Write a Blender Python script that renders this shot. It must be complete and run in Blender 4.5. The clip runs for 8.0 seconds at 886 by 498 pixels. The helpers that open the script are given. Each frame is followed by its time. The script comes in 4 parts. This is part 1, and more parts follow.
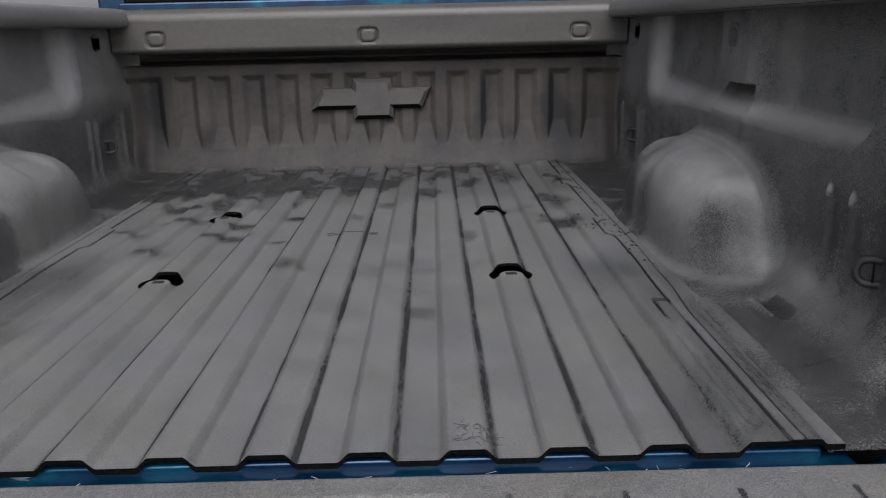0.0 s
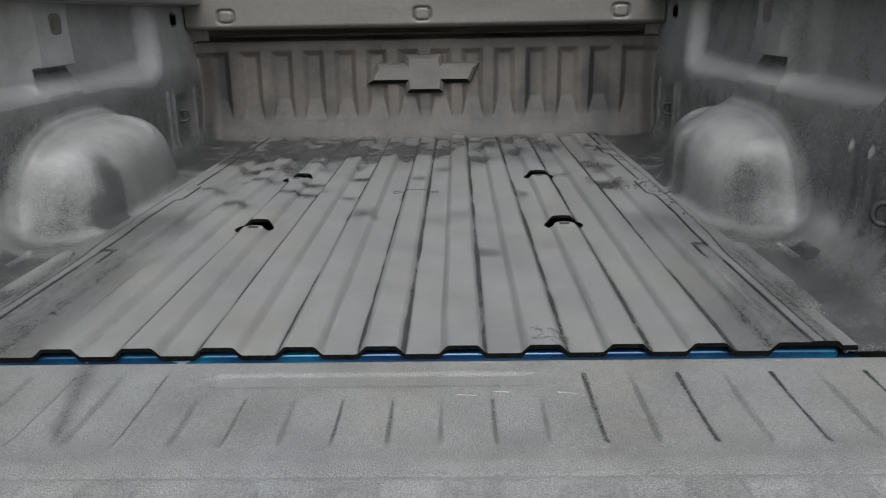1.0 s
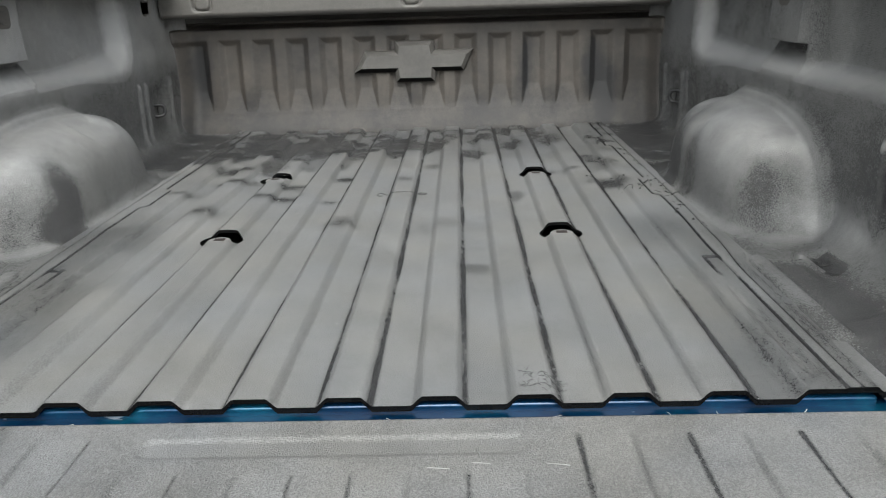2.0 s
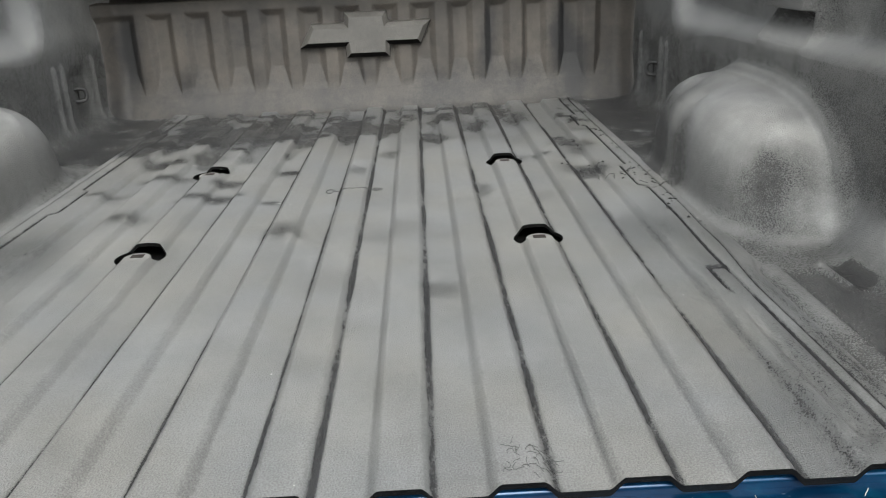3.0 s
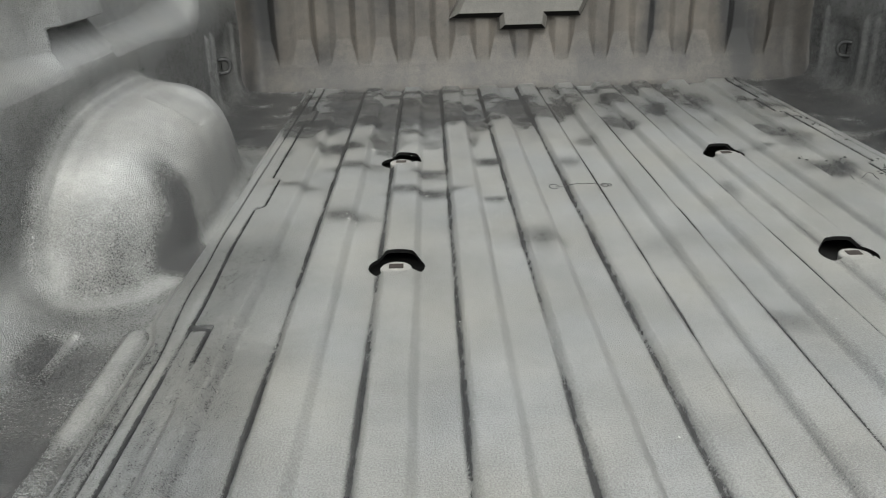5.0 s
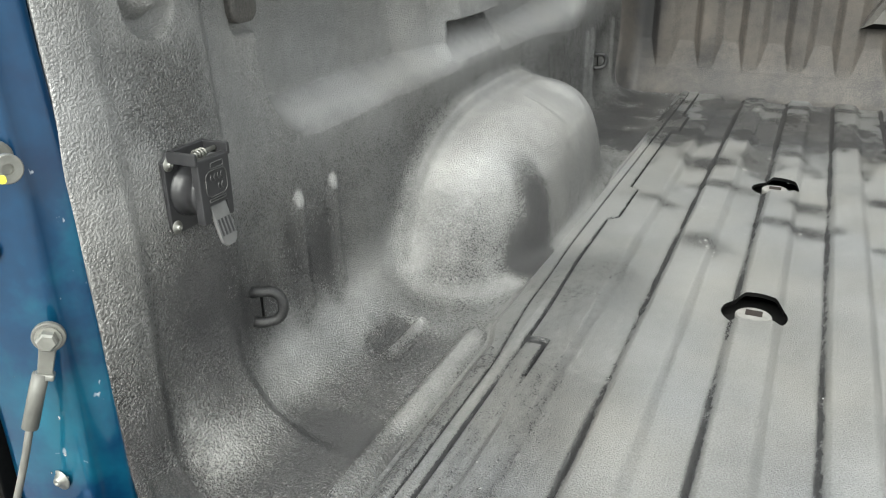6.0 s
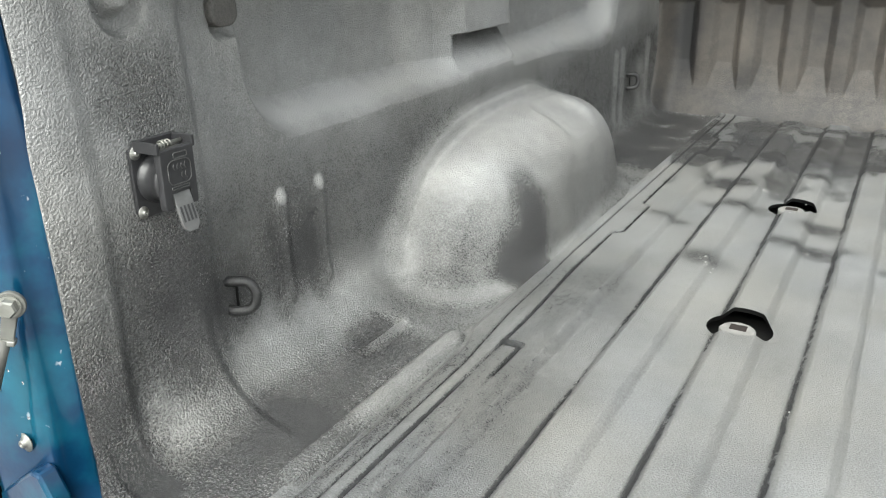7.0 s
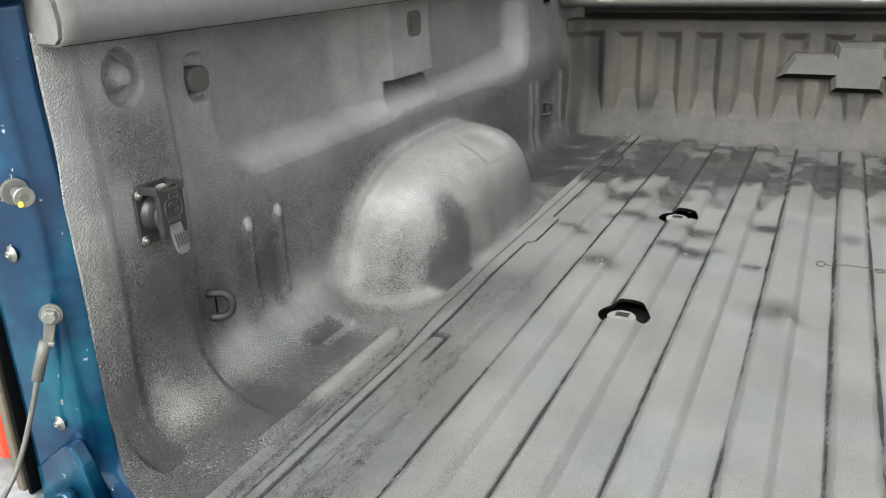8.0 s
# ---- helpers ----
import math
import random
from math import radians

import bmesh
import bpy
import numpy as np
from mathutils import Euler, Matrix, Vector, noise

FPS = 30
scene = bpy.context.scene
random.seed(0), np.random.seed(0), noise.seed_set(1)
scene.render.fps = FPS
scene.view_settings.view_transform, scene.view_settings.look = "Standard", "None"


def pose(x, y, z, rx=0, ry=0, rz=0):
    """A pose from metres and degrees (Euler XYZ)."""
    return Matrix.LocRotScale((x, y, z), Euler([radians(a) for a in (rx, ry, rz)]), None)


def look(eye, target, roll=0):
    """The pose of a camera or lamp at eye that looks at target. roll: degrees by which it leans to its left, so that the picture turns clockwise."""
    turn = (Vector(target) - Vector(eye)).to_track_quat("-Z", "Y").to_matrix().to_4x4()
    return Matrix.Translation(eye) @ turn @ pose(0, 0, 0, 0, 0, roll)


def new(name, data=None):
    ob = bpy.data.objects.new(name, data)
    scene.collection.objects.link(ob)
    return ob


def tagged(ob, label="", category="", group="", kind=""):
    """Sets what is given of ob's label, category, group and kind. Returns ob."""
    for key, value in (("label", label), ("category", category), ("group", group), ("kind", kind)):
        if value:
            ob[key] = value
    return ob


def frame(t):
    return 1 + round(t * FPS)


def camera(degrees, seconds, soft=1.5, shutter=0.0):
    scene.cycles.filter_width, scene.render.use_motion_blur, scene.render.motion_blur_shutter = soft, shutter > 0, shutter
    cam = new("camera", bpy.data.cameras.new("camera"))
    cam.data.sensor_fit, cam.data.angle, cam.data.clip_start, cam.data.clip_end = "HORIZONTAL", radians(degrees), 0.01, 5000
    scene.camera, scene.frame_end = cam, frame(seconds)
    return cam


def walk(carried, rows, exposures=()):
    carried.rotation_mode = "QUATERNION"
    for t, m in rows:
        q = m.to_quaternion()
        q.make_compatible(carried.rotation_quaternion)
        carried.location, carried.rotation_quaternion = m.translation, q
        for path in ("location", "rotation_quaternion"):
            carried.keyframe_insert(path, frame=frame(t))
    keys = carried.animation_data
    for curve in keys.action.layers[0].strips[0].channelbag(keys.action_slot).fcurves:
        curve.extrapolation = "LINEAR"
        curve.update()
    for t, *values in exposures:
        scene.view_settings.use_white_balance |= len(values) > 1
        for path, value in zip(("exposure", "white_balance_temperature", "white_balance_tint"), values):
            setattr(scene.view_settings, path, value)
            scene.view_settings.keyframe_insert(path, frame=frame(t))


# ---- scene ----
cam = camera(57.2, 8.0, soft=1.1)
PATH = [
    (0, (0.2004, -0.8048, 0.4676), (0.2179, 1.3096, -0.1018), -1.3),
    (0.5, (0.1434, -0.9581, 0.4391), (0.1183, 1.1508, -0.1489), -1.3),
    (1, (0.1128, -1.0216, 0.4489), (0.0701, 1.0830, -0.1555), -1.0),
    (1.2, (0.1051, -1.0162, 0.4610), (0.0558, 1.0862, -0.1478), -1.0),
    (2.5, (0.1741, -0.7085, 0.4654), (0.1215, 1.3666, -0.2321), -2.3),
    (3, (0.1544, -0.6033, 0.4654), (0.1927, 1.4574, -0.2759), -2.5),
    (3.5, (0.0471, -0.4862, 0.4687), (0.4150, 1.5242, -0.3165), -1.9),
    (4, (-0.0580, -0.4314, 0.4676), (0.3964, 1.5472, -0.3526), -1.9),
    (4.2, (-0.0942, -0.4106, 0.4741), (0.3548, 1.5626, -0.3614), -2.1),
    (5.3, (-0.3362, -0.3975, 0.4971), (-0.6055, 1.6107, -0.3318), -1.0),
    (5.5, (-0.3537, -0.3876, 0.5048), (-0.8213, 1.5801, -0.3351), -0.9),
    (6, (-0.3186, -0.3405, 0.5157), (-1.1541, 1.4936, -0.3394), -0.7),
    (6.5, (-0.2497, -0.3044, 0.5048), (-1.2100, 1.4914, -0.3022), -0.5),
    (7, (-0.2026, -0.3241, 0.5004), (-1.2122, 1.4487, -0.2935), -0.6),
    (7.5, (-0.1380, -0.4084, 0.5026), (-1.1421, 1.3698, -0.2891), -0.5),
    (8, (-0.0777, -0.5179, 0.5771), (-0.9669, 1.3370, -0.1741), -1.6),
]
EXPOSURES = [(0, 0.38, 6250, 14), (0.5, 0.55, 6200, 13), (1, 1.0, 6300, 8), (2.5, 1.30, 6400, 6), (3.5, 1.48, 6500, 6), (4.2, 1.53, 6500, 6), (5.5, 1.58, 6550, 3), (6, 1.80, 6520, 3), (6.5, 1.90, 6500, 3), (7.5, 1.82, 6450, 4), (8, 1.68, 6500, 4)]
walk(cam, [(t, look(eye, target, roll)) for t, eye, target, roll in PATH], EXPOSURES)

# ---- light ----
SUN_EL, SUN_AZ = 46.0, 176.0
world = bpy.data.worlds.new("sky")
scene.world = world
world.use_nodes = True
wn, wl = world.node_tree.nodes, world.node_tree.links
sky = wn.new("ShaderNodeTexSky")
sky.sky_type, sky.sun_disc = "NISHITA", False
sky.sun_elevation, sky.sun_rotation = radians(SUN_EL), radians(SUN_AZ)
sky.air_density, sky.dust_density = 1.0, 4.0
grey = wn.new("ShaderNodeHueSaturation")
grey.inputs["Saturation"].default_value = 0.12
wl.new(sky.outputs[0], grey.inputs["Color"])
wl.new(grey.outputs[0], wn["Background"].inputs[0])
wn["Background"].inputs[1].default_value = 0.125
sun = new("sun", bpy.data.lights.new("sun", "SUN"))
sun.data.energy, sun.data.angle, sun.data.color = 0.9, radians(50), (1.0, 0.97, 0.92)
az = radians(SUN_AZ)
sun.matrix_world = look((math.sin(az) * 5, math.cos(az) * 5, 5 * math.tan(radians(SUN_EL))), (0, 0, 0))


# ---- materials ----
def material(name, rough=0.5, metal=0.0, spec=0.5):
    m = bpy.data.materials.new(name)
    m.use_nodes = True
    b = m.node_tree.nodes["Principled BSDF"]
    b.inputs["Roughness"].default_value, b.inputs["Metallic"].default_value = rough, metal
    b.inputs["Specular IOR Level"].default_value = spec
    return m, m.node_tree.nodes, m.node_tree.links, b


def noise_tex(n, l, scale, detail=4.0, rough=0.55, stretch=(1, 1, 1)):
    co = n.new("ShaderNodeTexCoord")
    mp = n.new("ShaderNodeMapping")
    mp.inputs["Scale"].default_value = stretch
    tx = n.new("ShaderNodeTexNoise")
    tx.inputs["Scale"].default_value, tx.inputs["Detail"].default_value, tx.inputs["Roughness"].default_value = scale, detail, rough
    l.new(co.outputs["Object"], mp.inputs[0])
    l.new(mp.outputs[0], tx.inputs["Vector"])
    return tx


def ramp(n, l, src, stops):
    r = n.new("ShaderNodeValToRGB")
    els = r.color_ramp.elements
    while len(els) < len(stops):
        els.new(0.5)
    for e, (p, c) in zip(els, stops):
        e.position, e.color = p, (c if isinstance(c, tuple) else (c, c, c)) + (1,)
    l.new(src, r.inputs[0])
    return r.outputs[0]


def mix(n, l, fac, a, b, mode="MIX"):
    m = n.new("ShaderNodeMix")
    m.data_type, m.blend_type = "RGBA", mode
    for sock, v in ((m.inputs[0], fac), (m.inputs[6], a), (m.inputs[7], b)):
        if isinstance(v, (int, float)):
            sock.default_value = v
        elif isinstance(v, tuple):
            sock.default_value = v + (1,)
        else:
            l.new(v, sock)
    return m.outputs[2]


def bump(n, l, b, height, strength, distance, after=None):
    bp = n.new("ShaderNodeBump")
    bp.inputs["Strength"].default_value, bp.inputs["Distance"].default_value = strength, distance
    l.new(height, bp.inputs["Height"])
    if after:
        l.new(after, bp.inputs["Normal"])
    l.new(bp.outputs[0], b.inputs["Normal"])
    return bp.outputs[0]


def add_to(n, l, src, gain, base):
    m = n.new("ShaderNodeMath")
    m.operation, m.inputs[1].default_value = "MULTIPLY_ADD", gain
    l.new(src, m.inputs[0])
    if isinstance(base, float):
        m.inputs[2].default_value = base
    else:
        l.new(base, m.inputs[2])
    return m.outputs[0]


def liner_material(name, pebble=420.0, depth=0.0012, rough=0.42, wet_rough=0.30, fixed=None, stretch=(1, 1, 1), spec=0.5, grain=1.0, warm=1.0, top=0.208, blot=0.38, smooth=0.55, fill=0.0, hue=0.0):
    """Sprayed-on bed liner: black and pebbled, greyed on the dusty tips of the grain. The mesh's attribute says how
    grey: dusting, with light and shade painted in.
    """
    m, n, l, b = material(name, rough, 0.0, spec)
    peb = noise_tex(n, l, pebble, 2, 0.6).outputs[0]
    tips = add_to(n, l, peb, grain, -0.5 * grain)
    if fill:
        # thick dust fills the grain
        lies = n.new("ShaderNodeAttribute")
        lies.attribute_name = "dust_light"
        even = n.new("ShaderNodeMath")
        even.operation = "MULTIPLY"
        l.new(tips, even.inputs[0])
        l.new(ramp(n, l, lies.outputs["Fac"], [(0.52, 1.0), (0.75, 1.0 - fill)]), even.inputs[1])
        tips = even.outputs[0]
    d = add_to(n, l, tips, 1.0, -0.34)
    d = add_to(n, l, noise_tex(n, l, 6.0, 6, 0.6, stretch).outputs[0], blot, d)
    d = add_to(n, l, d, 1.0, 0.19 - 0.5 * blot)
    d = add_to(n, l, noise_tex(n, l, 55.0, 4, 0.65).outputs[0], 0.30, d)
    if fixed is None:
        at = n.new("ShaderNodeAttribute")
        at.attribute_name = "dust_light"
        d = add_to(n, l, at.outputs["Fac"], 1.0, d)
    else:
        d = add_to(n, l, d, 1.0, fixed)
    colour = ramp(n, l, d, [(0.0, (0.016, 0.016, 0.017)), (0.5, (0.085 * warm, 0.085, 0.083 / warm)), (1.0, (1.01 * top * warm, top, 0.98 * top / warm))])
    if hue:
        # browner dust here, greyer there
        tint = ramp(n, l, noise_tex(n, l, 4.5, 3, 0.5).outputs[0], [(0.36, (1 - 0.5 * hue, 1.0, 1 + hue)), (0.64, (1 + 0.5 * hue, 1.0, 1 - hue))])
        colour = mix(n, l, 1.0, colour, tint, "MULTIPLY")
    l.new(colour, b.inputs["Base Color"])
    bump(n, l, b, peb, 0.9, depth)
    if fixed is None:
        settled = n.new("ShaderNodeAttribute")
        settled.attribute_name = "dust_light"
        l.new(ramp(n, l, settled.outputs["Fac"], [(0.35, 0.95), (0.85, smooth)]), n["Bump"].inputs["Strength"])
    l.new(ramp(n, l, d, [(0.1, wet_rough), (0.8, rough + 0.12)]), b.inputs["Roughness"])
    return m


LINER = liner_material("sprayed liner", 440.0, 0.0060, 0.28, 0.18, spec=1.0, grain=1.15, top=0.32, fill=0.65, hue=0.02)
BULK = liner_material("dusty sprayed bulkhead", 460.0, 0.0018, 0.50, 0.36, spec=0.4, grain=1.0, warm=1.15)
FLOOR = liner_material("sprayed floor liner", 500.0, 0.0036, 0.40, 0.22, spec=1.0, grain=1.7, stretch=(1, 0.4, 1), top=0.196, smooth=0.50, blot=0.26, hue=0.035)
RING = liner_material("dark coated ring", 600.0, 0.0012, 0.35, fixed=0.05, grain=0.9)
FITTING = liner_material("sprayed fitting", 420.0, 0.0010, 0.45, 0.34, fixed=0.36, grain=0.8, warm=1.06)
RAIL = liner_material("coated bed rail", 300.0, 0.0003, 0.32, fixed=0.74, stretch=(1, 0.12, 1), grain=0.15, blot=1.1)
CAP = liner_material("coated rail cap", 300.0, 0.0004, 0.40, fixed=0.42, stretch=(0.2, 1, 1), grain=0.35, blot=0.7, warm=1.06)


def paint_material():
    m, n, l, b = material("blue body paint", 0.34, 0.55, 0.25)
    tone = ramp(n, l, noise_tex(n, l, 9.0, 5).outputs[0], [(0.35, (0.002, 0.019, 0.060)), (0.54, (0.003, 0.040, 0.100)), (0.72, (0.007, 0.115, 0.185))])
    scratch = ramp(n, l, noise_tex(n, l, 70.0, 3, 0.7, (0.25, 1.0, 0.5)).outputs[0], [(0.69, 0.0), (0.73, 0.8)])
    l.new(mix(n, l, scratch, tone, (0.45, 0.50, 0.55)), b.inputs["Base Color"])
    b.inputs["Coat Weight"].default_value = 0.7
    b.inputs["Coat Roughness"].default_value = 0.07
    bump(n, l, b, noise_tex(n, l, 40.0, 3).outputs[0], 0.3, 0.002)
    return m


PAINT = paint_material()


def plain(name, colour, rough=0.5, metal=0.0, var=0.2, scale=60.0):
    m, n, l, b = material(name, rough, metal)
    lo, hi = tuple(c * (1 - var) for c in colour), tuple(c * (1 + var) for c in colour)
    l.new(ramp(n, l, noise_tex(n, l, scale, 4).outputs[0], [(0.3, lo), (0.7, hi)]), b.inputs["Base Color"])
    bump(n, l, b, noise_tex(n, l, scale * 4, 3).outputs[0], 0.15, 0.0008)
    return m


BLACK = plain("black plastic", (0.025, 0.025, 0.027), 0.4)
GREY_TAB = plain("grey tab plastic", (0.10, 0.10, 0.10), 0.5)
RUBBER = plain("dark rubber", (0.05, 0.05, 0.05), 0.6)
STEEL = plain("dull zinc steel", (0.26, 0.26, 0.24), 0.42, 0.7)
CABLE = plain("grey cable sleeve", (0.11, 0.11, 0.10), 0.5)
RUST = plain("rusty steel", (0.014, 0.009, 0.007), 0.7, 0.0, 0.4, 200.0)
RED = plain("red lamp lens", (0.75, 0.06, 0.03), 0.12)
CONCRETE = plain("concrete", (0.38, 0.37, 0.35), 0.85, 0.0, 0.15, 3.0)
GREY_PAD = plain("grey bumper pad", (0.3, 0.31, 0.33), 0.5)
TAN = plain("tan lamp housing", (0.10, 0.085, 0.065), 0.5)
SCRAPE = plain("pale scrape", (0.19, 0.19, 0.185), 0.6)
CRUMB = plain("pale crumbs", (0.42, 0.42, 0.40), 0.6)
WET = plain("wet dark flakes", (0.03, 0.03, 0.03), 0.18)
SEAT = plain("bare anchor metal", (0.20, 0.195, 0.185), 0.5)
VOID = plain("black shade filler", (0.006, 0.006, 0.006), 0.8)
EDGE = plain("black liner edge", (0.004, 0.004, 0.004), 0.45, 0.0, 0.3, 300.0)
EDGE.node_tree.nodes["Principled BSDF"].inputs["Specular IOR Level"].default_value = 0.08
RIM = plain("wet black liner rim", (0.004, 0.004, 0.004), 0.26, 0.0, 0.3, 90.0)
RIM.node_tree.nodes["Principled BSDF"].inputs["Specular IOR Level"].default_value = 0.14
GLASS, _n, _l, _b = material("dark cab glass", 0.05)
_b.inputs["Base Color"].default_value = (0.01, 0.012, 0.014, 1)


# ---- mesh helpers ----
def grid(name, P, mat, keep=None, smooth=True):
    """A sheet from an (m, n, 3) array of points; keep marks which of its cells exist."""
    m, n = P.shape[:2]
    idx = np.arange(m * n).reshape(m, n)
    q = np.stack([idx[:-1, :-1], idx[1:, :-1], idx[1:, 1:], idx[:-1, 1:]], -1)
    q = q[keep] if keep is not None else q.reshape(-1, 4)
    me = bpy.data.meshes.new(name)
    me.vertices.add(m * n)
    me.vertices.foreach_set("co", P.astype(np.float32).ravel())
    me.loops.add(q.size)
    me.loops.foreach_set("vertex_index", q.astype(np.int32).ravel())
    me.polygons.add(len(q))
    me.polygons.foreach_set("loop_start", np.arange(0, q.size, 4, dtype=np.int32))
    me.polygons.foreach_set("use_smooth", np.full(len(q), smooth))
    me.update(calc_edges=True)
    me.validate()
    me.materials.append(mat)
    return me


def sheet(name, P, mat, keep=None, parent=None, thick=0.0):
    ob = new(name, grid(name, P, mat, keep))
    if parent:
        ob.parent = parent
    if thick:
        s = ob.modifiers.new("thickness", "SOLIDIFY")
        s.thickness, s.offset = thick, -1
    return ob


def part(name, bm, mat, parent=None, label="", smooth=False):
    me = bpy.data.meshes.new(name)
    bm.normal_update()
    bm.to_mesh(me)
    bm.free()
    me.materials.append(mat)
    for p in me.polygons:
        p.use_smooth = smooth
    ob = new(name, me)
    if parent:
        ob.parent = parent
    if label:
        tagged(ob, label)
    return ob


def box(x0, x1, y0, y1, z0, z1, bev=0.0, seg=2, bm=None):
    bm = bm or bmesh.new()
    r = bmesh.ops.create_cube(bm, size=1, matrix=Matrix.Translation(((x0 + x1) / 2, (y0 + y1) / 2, (z0 + z1) / 2)) @ Matrix.Diagonal((x1 - x0, y1 - y0, z1 - z0, 1)))
    if bev:
        es = {e for v in r["verts"] for e in v.link_edges}
        bmesh.ops.bevel(bm, geom=list(es), offset=bev, segments=seg, affect="EDGES", profile=0.5)
    return bm


def lathe(profile, axis="Z", seg=24, bm=None, at=(0, 0, 0)):
    """Turned shape from (radius, height) pairs."""
    bm = bm or bmesh.new()
    turn = {"Z": Matrix(), "X": Matrix.Rotation(radians(90), 4, "Y"), "Y": Matrix.Rotation(radians(-90), 4, "X")}[axis]
    m = Matrix.Translation(at) @ turn
    rings = [[bm.verts.new(m @ Vector((r * math.cos(2 * math.pi * i / seg), r * math.sin(2 * math.pi * i / seg), h))) for i in range(seg)] for r, h in profile]
    for a, b in zip(rings, rings[1:]):
        for i in range(seg):
            bm.faces.new((a[i], a[(i + 1) % seg], b[(i + 1) % seg], b[i]))
    bm.faces.new(rings[0][::-1])
    bm.faces.new(rings[-1])
    bmesh.ops.recalc_face_normals(bm, faces=bm.faces[:])
    return bm


def tube(points, radius, seg=10, bm=None):
    """A round bar swept along points."""
    bm = bm or bmesh.new()
    pts = [Vector(p) for p in points]
    rings = []
    for i, p in enumerate(pts):
        d = (pts[min(i + 1, len(pts) - 1)] - pts[max(i - 1, 0)]).normalized()
        a = d.orthogonal().normalized() if i == 0 else (rings[-1][0] - d * rings[-1][0].dot(d)).normalized()
        b = d.cross(a)
        rings.append((a, [bm.verts.new(p + radius * (math.cos(2 * math.pi * k / seg) * a + math.sin(2 * math.pi * k / seg) * b)) for k in range(seg)]))
    for (_, r), (_, s) in zip(rings, rings[1:]):
        for k in range(seg):
            bm.faces.new((r[k], r[(k + 1) % seg], s[(k + 1) % seg], s[k]))
    bm.faces.new(rings[0][1][::-1])
    bm.faces.new(rings[-1][1])
    bmesh.ops.recalc_face_normals(bm, faces=bm.faces[:])
    return bm


def prism(outline, lo, hi, axis="Y", bev=0.0):
    """A flat shape with thickness. outline: pairs across the axis."""
    bm = bmesh.new()
    put = {"X": lambda a, b, c: (c, a, b), "Y": lambda a, b, c: (a, c, b), "Z": lambda a, b, c: (a, b, c)}[axis]
    lower = [bm.verts.new(put(a, b, lo)) for a, b in outline]
    upper = [bm.verts.new(put(a, b, hi)) for a, b in outline]
    bm.faces.new(lower)
    bm.faces.new(upper[::-1])
    k = len(outline)
    for i in range(k):
        bm.faces.new((lower[i], upper[i], upper[(i + 1) % k], lower[(i + 1) % k]))
    bmesh.ops.recalc_face_normals(bm, faces=bm.faces[:])
    if bev:
        bmesh.ops.bevel(bm, geom=bm.edges[:], offset=bev, segments=2, affect="EDGES", profile=0.5)
    return bm


def rounded(cx, cy, w, h, r, seg=6):
    """Outline of a rounded oblong."""
    pts = []
    for sx, sy, a0 in ((1, 1, 0), (-1, 1, 90), (-1, -1, 180), (1, -1, 270)):
        for i in range(seg + 1):
            a = radians(a0 + 90 * i / seg)
            pts.append((cx + sx * (w / 2 - r) + r * math.cos(a), cy + sy * (h / 2 - r) + r * math.sin(a)))
    return pts


def sm(a, b, x):
    t = np.clip((x - a) / (b - a), 0, 1)
    return t * t * (3 - 2 * t)


def rbox(u, v, u0, u1, v0, v1, r):
    """Signed distance to a rounded oblong in a plane."""
    qu, qv = np.abs(u - (u0 + u1) / 2) - (u1 - u0) / 2 + r, np.abs(v - (v0 + v1) / 2) - (v1 - v0) / 2 + r
    return np.hypot(np.maximum(qu, 0), np.maximum(qv, 0)) + np.minimum(np.maximum(qu, qv), 0) - r


def inside(d, soft):
    return 1 - sm(-soft, soft, d)


def chamfer(d, half):
    """1 inside, 0 outside, with a flat slope between and slightly eased corners."""
    t = np.clip(0.5 - d / (2 * half), 0, 1)
    return 0.65 * t + 0.35 * t * t * (3 - 2 * t)


def smin(a, b, k):
    h = np.maximum(k - np.abs(a - b), 0) / k
    return np.minimum(a, b) - h * h * k / 4


def smax(a, b, k):
    return -smin(-a, -b, k)


def curl(y, start, r):
    """Rise of a fillet of radius r that begins at start."""
    t = np.clip((y - start) / r, 0, 0.999)
    return r * (1 - np.sqrt(1 - t * t))


# ---- bed floor ----
PITCH, MID, RIDGE = 0.1035, 0.003, 0.011
FRONT = 1.90
HOLES = [(-0.3115, 0.660), (0.3150, 0.660), (-0.3195, 1.170), (0.3140, 1.170)]


def ridge_profile(x):
    u = np.abs((x - MID + PITCH / 2) % PITCH - PITCH / 2)
    t = np.clip((u - 0.0185) / 0.0120, 0, 1)
    return 1 - 0.7 * t - 0.3 * t * t * (3 - 2 * t)


def border_edge(y):
    """How far out the floor's plain border strip begins."""
    e = 0.5434 + 0.0070 * sm(0.50, 0.75, y)
    return e - 0.014 * (sm(0.885, 0.905, y) - sm(1.045, 1.060, y)) - 0.015 * (sm(1.46, 1.475, y) - sm(1.60, 1.62, y))


def seam_gap(ax, y):
    """Distance across the floor to the seam."""
    slope = (border_edge(y + 0.001) - border_edge(y - 0.001)) / 0.002
    return np.abs(ax - border_edge(y)) / np.sqrt(1 + slope * slope)


def tab_gap(ax, y):
    """Distance to the L-shaped cut beside the seam."""
    across = np.hypot(np.maximum(np.abs(ax - 0.5322) - 0.0112, 0), y - 0.475)
    along = np.hypot(ax - 0.5210 - 0.10 * np.maximum(0.395 - y, 0), np.maximum(np.abs(y - 0.425) - 0.050, 0))
    return np.minimum(across, along)


def hem_line(y):
    return 0.5595 + 0.0110 * sm(0.38, 0.58, y) + 0.0045 * sm(0.60, 0.80, y)


